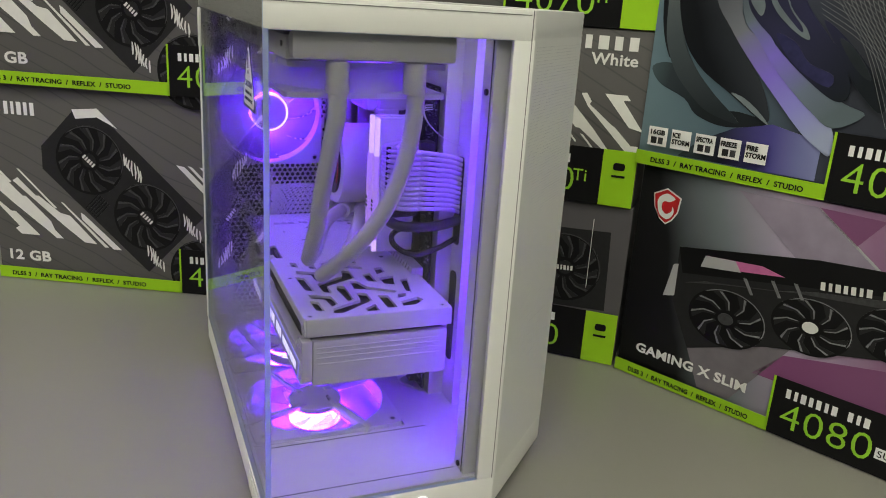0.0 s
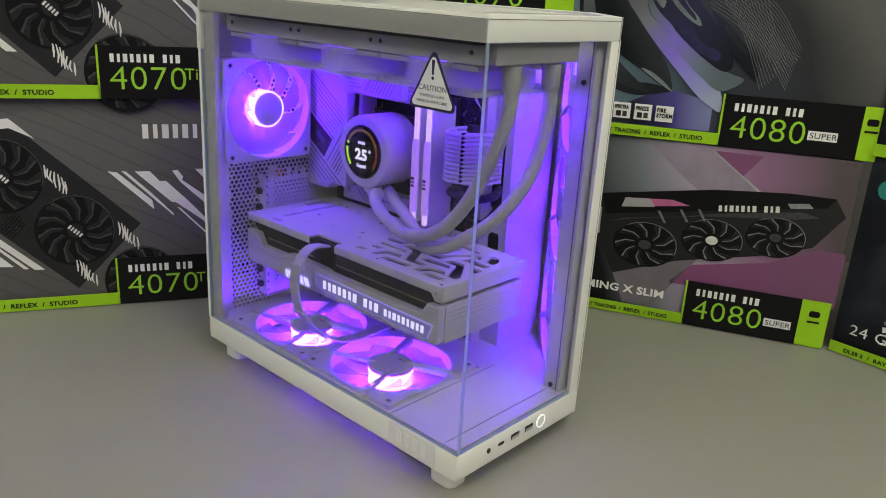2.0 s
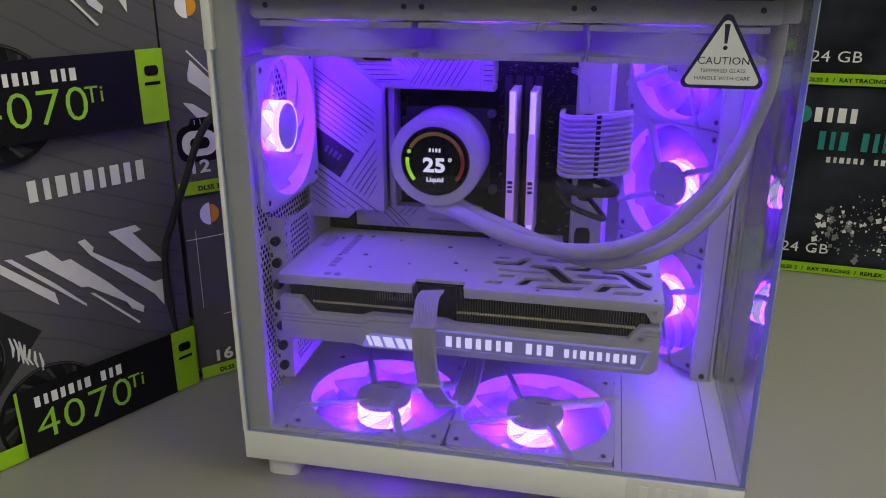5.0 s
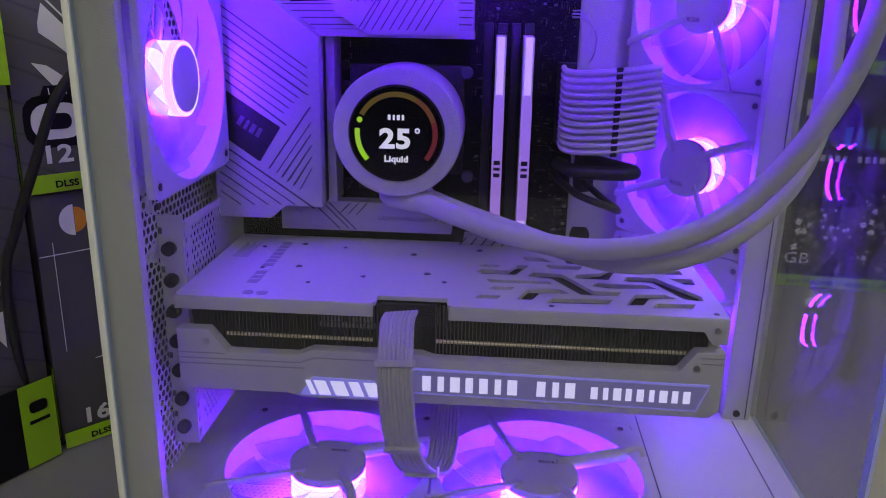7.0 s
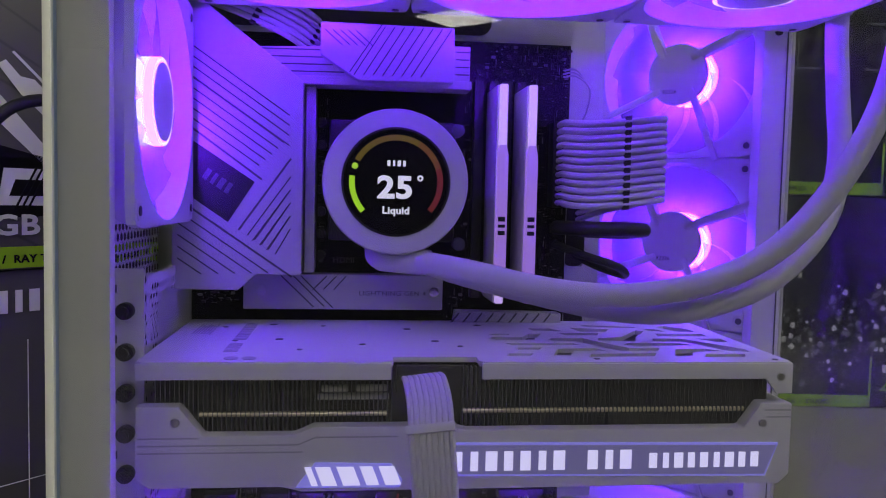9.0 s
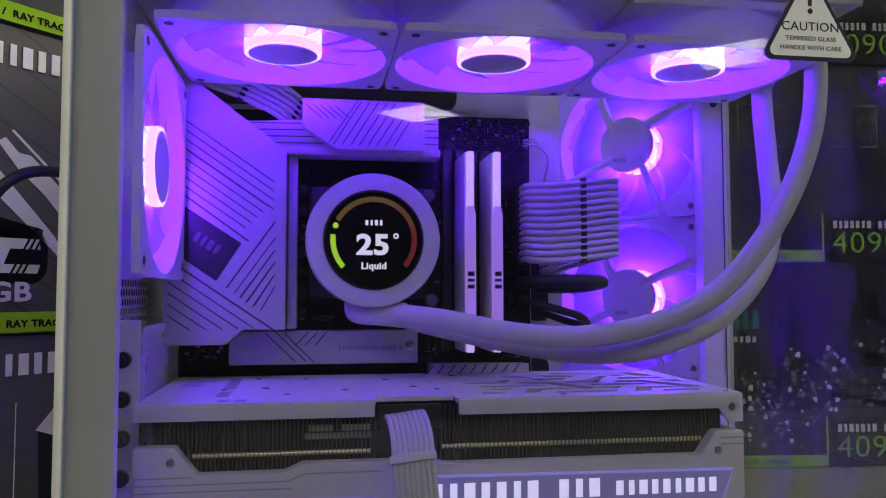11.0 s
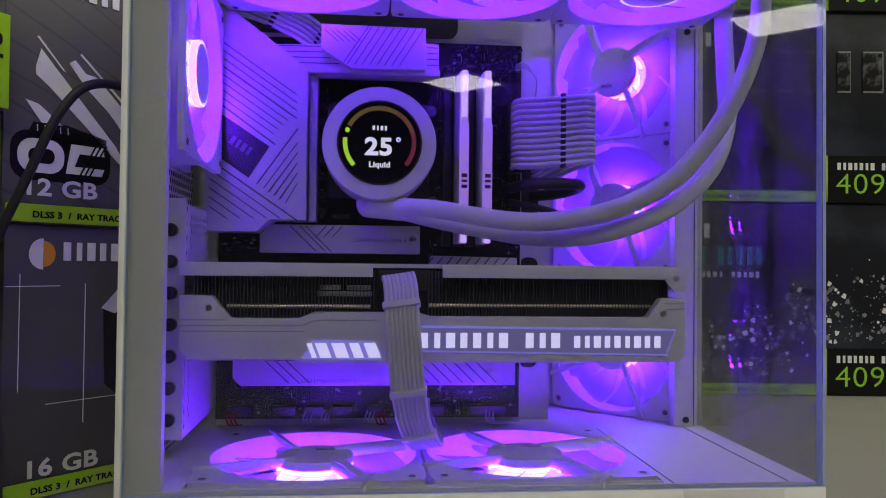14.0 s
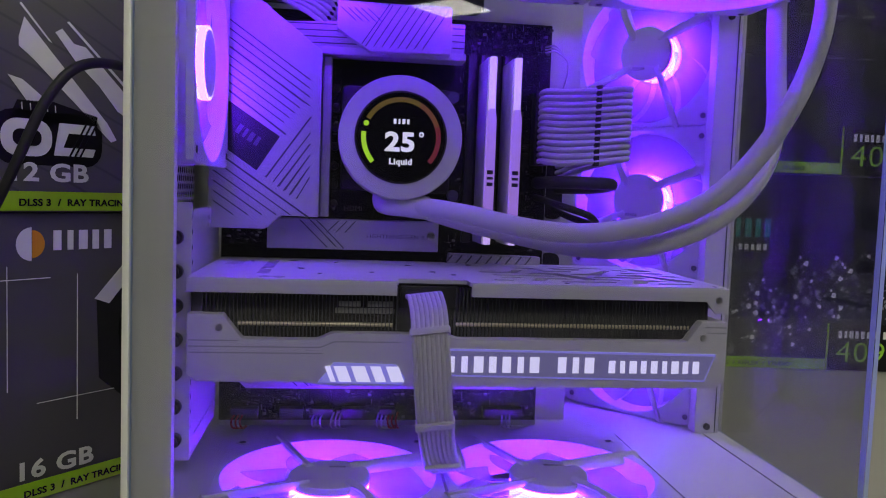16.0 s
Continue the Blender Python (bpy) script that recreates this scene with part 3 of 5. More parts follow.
def turbine_art(t):
    """Dark turbine rings with a violet gleam and a net of fine lines."""
    def lay(pts, layer, mat):
        flat(blob(pts), layer, mat, t, "swirl_print")
    lay([(0.004, 0.114), (0.015, 0.096), (0.048, 0.082), (0.065, 0.066), (0.101, 0.058), (0.146, 0.068), (0.112, 0.076), (0.085, 0.074), (0.057, 0.091), (0.031, 0.118)], 1, SWIRL_SHADE)
    flat([(0.05, 0.018), (0.075, 0.04), (0.11, 0.058), (0.15, 0.068), (0.19, 0.06), (0.202, 0.05), (0.202, 0.018)], 1, SWIRL_POOL, t, "swirl_print")
    lay([(0.004, 0.268), (0.006, 0.19), (0.012, 0.15), (0.024, 0.124), (0.02, 0.16), (0.03, 0.268)], 1, SWIRL_DARK)
    lay([(0.024, 0.262), (0.013, 0.215), (0.014, 0.162), (0.02, 0.134), (0.034, 0.108), (0.054, 0.088), (0.078, 0.071), (0.114, 0.064), (0.082, 0.091), (0.056, 0.117), (0.036, 0.151), (0.026, 0.205)], 2, TURBINE_EDGE)
    lay([(0.034, 0.262), (0.024, 0.205), (0.036, 0.152), (0.06, 0.119), (0.101, 0.093), (0.144, 0.068), (0.136, 0.1), (0.115, 0.13), (0.089, 0.161), (0.067, 0.194), (0.056, 0.24)], 3, SWIRL_DARK)
    lay([(0.055, 0.262), (0.067, 0.194), (0.089, 0.161), (0.115, 0.13), (0.147, 0.097), (0.177, 0.067), (0.198, 0.052), (0.212, 0.046), (0.209, 0.072), (0.185, 0.087), (0.163, 0.105), (0.141, 0.126), (0.12, 0.152), (0.099, 0.177), (0.085, 0.262)], 4, TURBINE_RIM)
    lay([(0.101, 0.095), (0.116, 0.091), (0.134, 0.079), (0.146, 0.067), (0.132, 0.0745), (0.113, 0.087)], 4, SWIRL_PALE)
    lay([(0.09, 0.255), (0.1, 0.178), (0.12, 0.152), (0.141, 0.126), (0.163, 0.105), (0.185, 0.087), (0.209, 0.073), (0.236, 0.09), (0.211, 0.1), (0.158, 0.131), (0.125, 0.17), (0.112, 0.25)], 5, TURBINE_BAND)
    lay([(0.1, 0.215), (0.104, 0.187), (0.117, 0.169), (0.136, 0.153), (0.158, 0.131), (0.193, 0.106), (0.211, 0.099), (0.219, 0.108), (0.213, 0.128), (0.197, 0.152), (0.166, 0.186), (0.14, 0.23), (0.115, 0.245)], 6, TURBINE_PIT)
    lay([(0.138, 0.159), (0.159, 0.152), (0.176, 0.133), (0.2, 0.124), (0.198, 0.112), (0.175, 0.121), (0.154, 0.137)], 7, SWIRL_DEEP)
    lay([(0.106, 0.19), (0.115, 0.196), (0.122, 0.185), (0.119, 0.175)], 7, SWIRL_PALE)
    lay([(0.118, 0.215), (0.13, 0.186), (0.148, 0.168), (0.165, 0.157), (0.172, 0.156), (0.166, 0.167), (0.148, 0.186), (0.132, 0.222)], 8, SWIRL_PALE)
    lay([(0.124, 0.21), (0.134, 0.19), (0.148, 0.175), (0.163, 0.162), (0.162, 0.168), (0.148, 0.184), (0.133, 0.212)], 9, TURBINE_PIT)
    lay([(0.182, 0.175), (0.204, 0.161), (0.237, 0.128), (0.252, 0.1), (0.247, 0.094), (0.228, 0.11), (0.213, 0.128), (0.197, 0.152)], 7, TURBINE_PIT)
    lay([(0.2, 0.158), (0.211, 0.154), (0.226, 0.138), (0.235, 0.124), (0.228, 0.125), (0.214, 0.138)], 8, TURBINE_EDGE)
    lay([(0.236, 0.134), (0.243, 0.13), (0.256, 0.108), (0.25, 0.11)], 8, TURBINE_EDGE)
    for i in range(15):
        u = i / 14
        stroke(t, [(0.165 + 0.075 * u, 0.262 - 0.012 * u), (0.185 + 0.065 * u, 0.205 - 0.018 * u), (0.225 + 0.05 * u, 0.15 - 0.012 * u), (0.257 + 0.042 * u, 0.08 + 0.045 * u)], 0.00045, 9, PRINT_STEEL, "mesh_line")
        stroke(t, [(0.15 + 0.03 * u, 0.255 - 0.075 * u), (0.2 + 0.02 * u, 0.232 - 0.075 * u), (0.26, 0.187 - 0.066 * u), (0.298 - 0.01 * u, 0.136 - 0.054 * u)], 0.0004, 9, PRINT_STEEL, "mesh_line")


def printed_fan(t, x, z, r, blades=11, layer=2, hub=PRINT_DARK, gleam=None, flatten=1.0):
    flat([(x + r * math.cos(radians(a)), z + r * flatten * math.sin(radians(a))) for a in range(0, 360, 12)], layer, PRINT_BLACK, t, "printed_fan")
    flat([(x + r * 0.96 * math.cos(radians(a)), z + r * 0.96 * flatten * math.sin(radians(a))) for a in range(-20, 135, 12)] + [(x + r * 0.985 * math.cos(radians(a)), z + r * 0.985 * flatten * math.sin(radians(a))) for a in range(132, -21, -12)], layer + 1, gleam or PRINT_SHEEN, t, "printed_rim")
    for k in range(blades):
        w = 2 * math.pi * k / blades
        for shape, m, up in ((((0.3, 0.0), (0.6, 0.12), (0.93, 0.38), (0.93, 0.68), (0.6, 0.34), (0.3, 0.26)), PRINT_DARK, 1), (((0.34, 0.02), (0.62, 0.14), (0.92, 0.4), (0.92, 0.47), (0.62, 0.21), (0.34, 0.08)), gleam or PRINT_SHEEN, 2)):
            flat([(x + r * q * math.cos(tw + w), z + r * flatten * q * math.sin(tw + w)) for q, tw in shape], layer + up, m, t, "printed_blade" if up == 1 else "blade_gleam")
    flat([(x + r * 0.2 * math.cos(radians(a)), z + r * flatten * 0.2 * math.sin(radians(a))) for a in range(0, 360, 20)], layer + 3, hub, t, "printed_hub")


def tilted_card(t, x, z, length, half, angle, fans, r, hub=PRINT_DARK, step=0.112):
    """A printed picture of a dark card with a row of fans, lying at a slant."""
    c, s = math.cos(radians(angle)), math.sin(radians(angle))
    def at(u, v):
        return (x + u * c - v * s, z + u * s + v * c)
    flat([at(-0.01, half * 0.6), at(0.012, half), at(length, half), at(length, -half), at(0.012, -half), at(-0.01, -half * 0.6)], 1, PRINT_DARK, t, "card_picture")
    flat([at(-0.012, half * 0.6), at(0.012, half * 1.05), at(0.05, half * 1.05), at(0.02, half * 0.9), at(0.0, half * 0.5)], 2, PRINT_GREY, t, "card_corner")
    for k in range(fans):
        fx, fz = at(0.052 + step * k, 0)
        printed_fan(t, fx, fz, r, 11, 2, hub)
        letter_bars(5, -0.011, -0.003, 0.022, 0.006, 0, PRINT_GREY, t, "hub_mark", frame_m=pose(fx, -0.0031, fz, 0, -angle, 0))
    for u, v in ((0.045 + step * 0.5, half * 0.62), (0.045 + step * 1.5, -half * 0.62), (0.045 + step * 1.55, half * 0.6)):
        cx, cz = at(u, v)
        for i in range(7):
            q = (i - 3) * 0.0038
            e = 0.0024 * math.sin(7.3 * i + u * 90)
            h = 0.012 - 0.0014 * abs(i - 3) + e
            flat([(cx + q, cz + h - q), (cx + q + 0.0015, cz + h * 0.9 - q), (cx + q + 0.0018 + e, cz - h * 0.2 - q), (cx + q + 0.0016, cz - h - q), (cx + q + 0.0004, cz - h - q), (cx + q - 0.0008 + e, cz - h * 0.1 - q)], 3, PRINT_GREY, t, "scribble_print")
    for i in range(6):
        flat([at(0.045 + step * 0.42 + 0.004 * i, -half * 0.95), at(0.045 + step * 0.42 + 0.004 * i + 0.0015, -half * 0.95), at(0.045 + step * 0.42 + 0.004 * i + 0.0015, -half * 0.45), at(0.045 + step * 0.42 + 0.004 * i, -half * 0.45)], 2, PRINT_BLACK, t, "printed_slot")


# slate cartons beside the rear of the computer
for k, z0 in enumerate((0.0, 0.2885)):
    t = carton(-0.343 + 0.004 * k, -0.264 - 0.006 * k, z0, 62.8, 0.466, 0.288, 0.1, SLATE, "slate grey graphics card box with white slashes, green strip")
    tilted_card(t, 0.113, 0.224, 0.22, 0.062, -43.5, 3, 0.05)
    slashes(t, LEFT_SLASHES)
    slashes(t, RIGHT_SLASHES)
    letter_bars(9, 0.322, 0.236, 0.115, 0.019, -0.0007, PRINT_GREY, t, "word_bar")
    letter_bars(5, 0.028, 0.246, 0.048, 0.018, -0.0007, PRINT_WHITE, t, "maker_bar")
    flat([(0.014 + 0.01 * math.cos(radians(a)), 0.254 + 0.012 * math.sin(radians(a))) for a in range(0, 360, 20)], 1, PRINT_ORANGE, t, "maker_emblem")
    words("12 GB", 0.021, PRINT_GREY, upright(0.012, 0.03, 2), t, "memory_size", squeeze=1.2, bold=0.0006)
    grade_label(t, 0.466, 0.2815, 0.438, "4070", "Ti", 0.0695)

# cartons behind the computer
for k in range(3):
    t = carton(-0.129 - 0.002 * k, 0.157 - 0.002 * (k % 2), 0.2085 * k, 48.4, 0.441, 0.208, 0.1, SLATE if k else SLATE_PLAIN,
               "dark grey graphics card box with printed slashes and green foot" if k else "dark graphics card box with thin white cross lines, green foot")
    part("side_strip", block(-0.0006, 0.0, 0.002, 0.03, 0.002, 0.07), PRINT_GREEN, t)
    letter_bars(5, 0.0425, 0.181, 0.05, 0.0145, -0.0007, PRINT_WHITE, t, "maker_bar")
    flat([(0.029 + 0.011 * math.cos(radians(a)), 0.186 + 0.012 * math.sin(radians(a))) for a in range(90, 271, 15)], 1, PRINT_WHITE, t, "maker_emblem")
    flat([(0.0295 + 0.009 * math.cos(radians(a)), 0.186 + 0.01 * math.sin(radians(a))) for a in range(-90, 91, 15)], 1, PRINT_ORANGE, t, "maker_emblem")
    if k:
        slashes(t, OC_SLASHES, 0.0, 0.0, 1.0, 1)
        slashes(t, RIGHT_SLASHES, 0.03, -0.045, 0.93, 1)
        flat(round_rect(0.08, 0.038, 0.013, 4, 0.0455, 0.0525), 1, PRINT_BLACK, t, "printed_badge")
        flat(round_rect(0.036, 0.026, 0.0115, 5, 0.0285, 0.0525), 2, PRINT_GREY, t, "printed_letter")
        flat(round_rect(0.02, 0.0115, 0.005, 4, 0.0285, 0.0525), 3, PRINT_BLACK, t, "printed_letter")
        flat([(0.048, 0.041), (0.078, 0.041), (0.08, 0.047), (0.055, 0.047), (0.059, 0.0575), (0.08, 0.0575), (0.079, 0.0645), (0.052, 0.0645)], 2, PRINT_GREY, t, "printed_letter")
        flat([(0.018, 0.069), (0.022, 0.078), (0.048, 0.079), (0.068, 0.0745), (0.082, 0.0715), (0.08, 0.062), (0.018, 0.062)], 1, PRINT_BLACK, t, "printed_badge")
        for i in range(5):
            flat([(0.025 + 0.006 * i, 0.0715), (0.0256 + 0.006 * i, 0.0715), (0.0252 + 0.006 * i, 0.0765), (0.0246 + 0.006 * i, 0.0765)], 2, PRINT_GREY, t, "badge_tick")
        for i in range(3):
            flat([(0.058 + 0.004 * i, 0.039), (0.0595 + 0.004 * i, 0.039), (0.0735 + 0.004 * i, 0.066), (0.072 + 0.004 * i, 0.066)], 3, PRINT_BLACK, t, "badge_slash")
        words("12 GB", 0.018, PRINT_GREY, upright(0.014, 0.0225, 2), t, "memory_size", squeeze=1.25, bold=0.0005)
        letter_bars(9, 0.27, 0.185, 0.158, 0.0155, -0.0007, PRINT_GREY, t, "word_bar")
        words("White", 0.0185, PRINT_GREY, upright(0.372, 0.168, 2), t, "colour_name", squeeze=1.1, bold=0.0004)
    else:
        tilted_card(t, 0.09, 0.112, 0.33, 0.052, 2, 3, 0.045)
        for q in (rect(0.0005, 0.042, 0.1611, 0.1617), rect(0.0108, 0.0113, 0.0824, 0.171), rect(0.0622, 0.0628, 0.0525, 0.163), rect(0.032, 0.093, 0.0705, 0.071), rect(0.395, 0.3956, 0.1, 0.19)):
            flat(q, 4, PRINT_WHITE, t, "thin_line")
        words("16 GB", 0.018, PRINT_GREY, upright(0.016, 0.0165, 2), t, "memory_size", squeeze=1.25, bold=0.0005)
    grade_label(t, 0.441, 0.262, 0.4, "4070" if k else "4080", "Ti" if k else "", 0.07, 0.015)

# cartons beside the front of the computer
for k in range(3):
    x0, y0, z0, angle = ((0.171, 0.488, 0.0, 23.3), (0.165, 0.481, 0.2665, 24.8), (0.168, 0.482, 0.537, 24.4))[k]
    t = carton(x0, y0, z0, angle, 0.39 if k == 0 else 0.411, 0.266 if k == 0 else 0.27, 0.11, PURPLE_CARD if k == 0 else SWIRL,
               "black and plum graphics card box with printed fans" if k == 0 else "black graphics card box with blue swirl print, green foot")
    if k == 0:
        for poly, m in (([(0.12, 0.2595), (0.205, 0.2595), (0.285, 0.2), (0.2, 0.195)], PRINT_LIGHT_BEAM), ([(0.203, 0.2595), (0.27, 0.2595), (0.247, 0.228)], PRINT_MAGENTA), ([(0.203, 0.2595), (0.206, 0.2595), (0.29, 0.199), (0.285, 0.199)], PRINT_LILAC),
                        ([(0.0903, 0.061), (0.1771, 0.0943), (0.205, 0.1), (0.149, 0.0175), (0.11, 0.0175)], PRINT_HAZE), ([(0.2, 0.092), (0.3, 0.112), (0.36, 0.14), (0.394, 0.14), (0.394, 0.06), (0.17, 0.06)], PRINT_MAGENTA)):
            flat(poly, 1, m, t, "light_beam_print")
        flat([(0.0614, 0.18), (0.2167, 0.206), (0.31, 0.2137), (0.368, 0.214), (0.384, 0.19), (0.352, 0.143), (0.2908, 0.1213), (0.1771, 0.0943), (0.0903, 0.061), (0.0636, 0.112)], 2, PRINT_DARK, t, "card_picture")
        flat([(0.0614, 0.18), (0.2167, 0.206), (0.31, 0.2137), (0.368, 0.214), (0.36, 0.2), (0.22, 0.176), (0.07, 0.15)], 3, PRINT_BLACK, t, "card_picture")
        flat([(0.076, 0.14), (0.1, 0.148), (0.175, 0.16), (0.22, 0.172), (0.33, 0.19), (0.352, 0.185), (0.33, 0.18), (0.2, 0.165), (0.12, 0.15)], 4, PRINT_SHEEN, t, "shroud_gleam")
        flat([(0.31, 0.199), (0.336, 0.203), (0.343, 0.197), (0.315, 0.193)], 4, PRINT_STEEL, t, "card_slot")
        flat([(0.0497, 0.1156), (0.0639, 0.1196), (0.0633, 0.1591), (0.0575, 0.1573)], 3, PRINT_LILAC, t, "card_bracket")
        flat([(0.0911, 0.164), (0.0951, 0.178), (0.1604, 0.1835), (0.1852, 0.1782)], 4, PRINT_PINK, t, "card_stripe")
        flat([(0.0911, 0.164), (0.0951, 0.178), (0.13, 0.181), (0.138, 0.17)], 5, PRINT_LILAC, t, "card_stripe")
        letter_bars(11, 0, 0, 0.081, 0.0085, 0, PRINT_GREY, t, "word_bar", (7,), frame_m=pose(0.2225, -0.0045, 0.1765, 0, -7, 0))
        for fx, fz, fr in ((0.131, 0.112, 0.046), (0.2215, 0.133, 0.042), (0.303, 0.15, 0.039)):
            printed_fan(t, fx, fz, fr, 9, 4, PRINT_GREY if fx == 0.2215 else PRINT_SHEEN, PRINT_STEEL, 0.74)
        for sx, sz in ((0.142, 0.155), (0.172, 0.161), (0.196, 0.165)):
            flat([(sx, sz + 0.01), (sx + 0.004, sz + 0.01), (sx + 0.014, sz - 0.006), (sx + 0.011, sz - 0.007)], 5, PRINT_STEEL, t, "heat_pipe_print")
        shield = [(0.0184, 0.2355), (0.0352, 0.2442), (0.0544, 0.2357), (0.0525, 0.218), (0.046, 0.207), (0.0384, 0.2013), (0.029, 0.207), (0.021, 0.22)]
        flat(shield, 2, PRINT_WHITE, t, "shield_rim")
        flat([(0.0365 + (u - 0.0365) * 0.9, 0.2235 + (v - 0.2235) * 0.92) for u, v in shield], 3, PRINT_RED, t, "shield_emblem")
        flat(blob([(0.026, 0.231), (0.036, 0.238), (0.047, 0.234), (0.041, 0.229), (0.033, 0.228), (0.031, 0.22), (0.037, 0.214), (0.044, 0.218), (0.045, 0.224), (0.047, 0.216), (0.04, 0.208), (0.03, 0.212), (0.026, 0.221)]), 4, PRINT_WHITE, t, "shield_figure")
        words("GAMING X SLIM", 0.016, PRINT_WHITE, upright(0.0245, 0.034, 3), t, "lettering", squeeze=1.2, bold=0.0005)
    else:
        turbine_art(t)
        for i, s in enumerate(("16GB", "ICE\nSTORM", "SPECTRA", "FREEZE", "FIRE\nSTORM")):
            u = 0.0136 + 0.0288 * i
            flat(rect(u, u + 0.0235, 0.0255, 0.047), 13, PRINT_WHITE, t, "feature_icon")
            longest = max(len(line) for line in s.split("\n"))
            words(s, 0.0075, PRINT_BLACK, upright(u + 0.0015, 0.0385, 14), t, "icon_lettering", squeeze=0.02 / (longest * 0.0047), bold=0.0003)
            if "\n" not in s:
                flat(rect(u + 0.004, u + 0.011, 0.028, 0.0355), 14, PRINT_DARK, t, "icon_mark")
                flat(rect(u + 0.013, u + 0.019, 0.028, 0.0355), 14, PRINT_SHEEN, t, "icon_mark")
    grade_label(t, 0.39 if k == 0 else 0.411, 0.1995 if k == 0 else 0.2165, 0.353 if k == 0 else 0.387, "4080", "SUPER", 0.0695 if k == 0 else 0.0708, 0.0175, True)

# cartons at the far front
random.seed(7)
for k in range(3):
    z0 = 0.276 * k
    t = carton(0.538, 0.649 - 0.004 * k, z0, -6 + k * 0.6, 0.45, 0.275, 0.11, SPECKLE, "black graphics card box with crystal shards and green foot")
    letter_bars(4, 0.035, 0.225, 0.06, 0.02, -0.0007, PRINT_WHITE, t, "maker_bar")
    flat([(0.024 + 0.01 * math.cos(radians(a)), 0.235 + 0.012 * math.sin(radians(a))) for a in range(0, 360, 20)], 1, PRINT_TEAL, t, "maker_emblem")
    if k == 1:
        letter_bars(8, 0.05, 0.16, 0.34, 0.06, -0.0007, PRINT_STEEL, t, "large_word_bar")
        letter_bars(8, 0.0526, 0.1625, 0.335, 0.055, -0.0012, CRACKED, t, "large_word_fill")
    else:
        letter_bars(9, 0.045, 0.186, 0.125, 0.026, -0.0007, PRINT_TEAL, t, "word_bar", (3,))
        letter_bars(12, 0.06, 0.168, 0.105, 0.008, -0.0007, PRINT_GREY, t, "word_bar", (6,))
    shards = bmesh.new()
    pale = bmesh.new()
    for i in range(620):
        x = 0.06 + 0.37 * random.random()
        z = min(0.02 + 0.05 * random.random() + 0.18 * random.random() * (x / 0.45) ** 0.8, 0.2)
        if k == 1 or (x > 0.25 and z < 0.075):
            continue
        r, a = 0.0009 + 0.005 * random.random() ** 3, random.random() * 6.28
        prism([(x + r * math.cos(a + q) * e, z + r * math.sin(a + q)) for q, e in ((0, 1), (1.9, 0.8), (3.3, 0.6), (4.7, 1.1))], -0.001, -0.0005, "y", 0, pale if i % 3 else shards)
    if k != 1:
        tagged(part("shard_print", shards, PRINT_WHITE, t, smooth=0), kind="stuff")
        tagged(part("shard_print", pale, PRINT_STEEL, t, smooth=0), kind="stuff")
    words("24 GB", 0.021, PRINT_WHITE, upright(0.02, 0.032, 3), t, "memory_size", squeeze=1.15)
    grade_label(t, 0.45, 0.258, 0.408, "4090", "", 0.068, 0.017)

# ---- the computer case ----
FOOT = [(0, 0), (0.415, 0), (0.415, 0.194), (0.327, 0.287), (0, 0.287)]
INNER = [(0.004, 0.004), (0.411, 0.004), (0.411, 0.192), (0.325, 0.283), (0.004, 0.283)]


def ring(outer, inner, z0, z1, bevel=0.0):
    """A wall that follows a plan outline, z0 to z1."""
    b = bmesh.new()
    n = len(outer)
    v = [[b.verts.new((x, y, z)) for x, y in poly] for poly, z in ((outer, z0), (outer, z1), (inner, z1), (inner, z0))]
    for k in range(4):
        a, c = v[k], v[(k + 1) % 4]
        for i in range(n):
            b.faces.new((a[i], a[(i + 1) % n], c[(i + 1) % n], c[i]))
    if bevel:
        bmesh.ops.recalc_face_normals(b, faces=b.faces)
        bmesh.ops.bevel(b, geom=list(b.edges), offset=bevel, segments=2, affect="EDGES", profile=0.6)
    return b


case = thing("computer_case", pose(0, 0, 0), "white dual-chamber computer case with two glass sides, lit violet", "computer case")
part("base", ring(FOOT, INNER, 0.022, 0.0495, 0.0012), WHITE_METAL, case)
floor_plate = bmesh.new()
for q in ((0.004, 0.0345, 0.004, 0.165), (0.3165, 0.4105, 0.004, 0.165), (0.0345, 0.3165, 0.004, 0.0065), (0.0345, 0.3165, 0.1475, 0.165)):
    block(*q, 0.0465, 0.0515, 0.0, floor_plate)
prism([(0.004, 0.165), (0.4105, 0.165), (0.4105, 0.19), (0.325, 0.281), (0.004, 0.281)], 0.0465, 0.0515, "z", 0, floor_plate)
part("floor_plate", floor_plate, WHITE_METAL, case)
fan_tray = bmesh.new()
for q in ((0.0345, 0.3165, 0.0065, 0.0072), (0.0345, 0.3165, 0.1468, 0.1475), (0.0345, 0.0352, 0.0072, 0.1468), (0.3158, 0.3165, 0.0072, 0.1468)):
    block(*q, 0.03, 0.0528, 0.0, fan_tray)
part("fan_tray", fan_tray, WHITE_METAL, case)
seam = block(0.3215, 0.3222, 0.006, 0.165, 0.0512, 0.0518)
block(0.3935, 0.3942, 0.006, 0.165, 0.0512, 0.0518, 0, seam)
part("floor_seam", seam, GROOVE, case)
filt = perforated(0.282, 0.141, 0.004, 0.0008)
filt.transform(pose(0.0345, 0.0065, 0.0245))
part("dust_filter", filt, WHITE_PLASTIC, case, smooth=0)
part("name_plate", block(0.326, 0.388, -0.0006, 0.001, 0.0235, 0.0488, 0.0), WHITE_PLASTIC, case, "smooth grey-white plate with embossed mark")
letter_bars(4, 0.334, 0.03, 0.045, 0.013, -0.0006, WHITE_METAL, case, "embossed_mark")
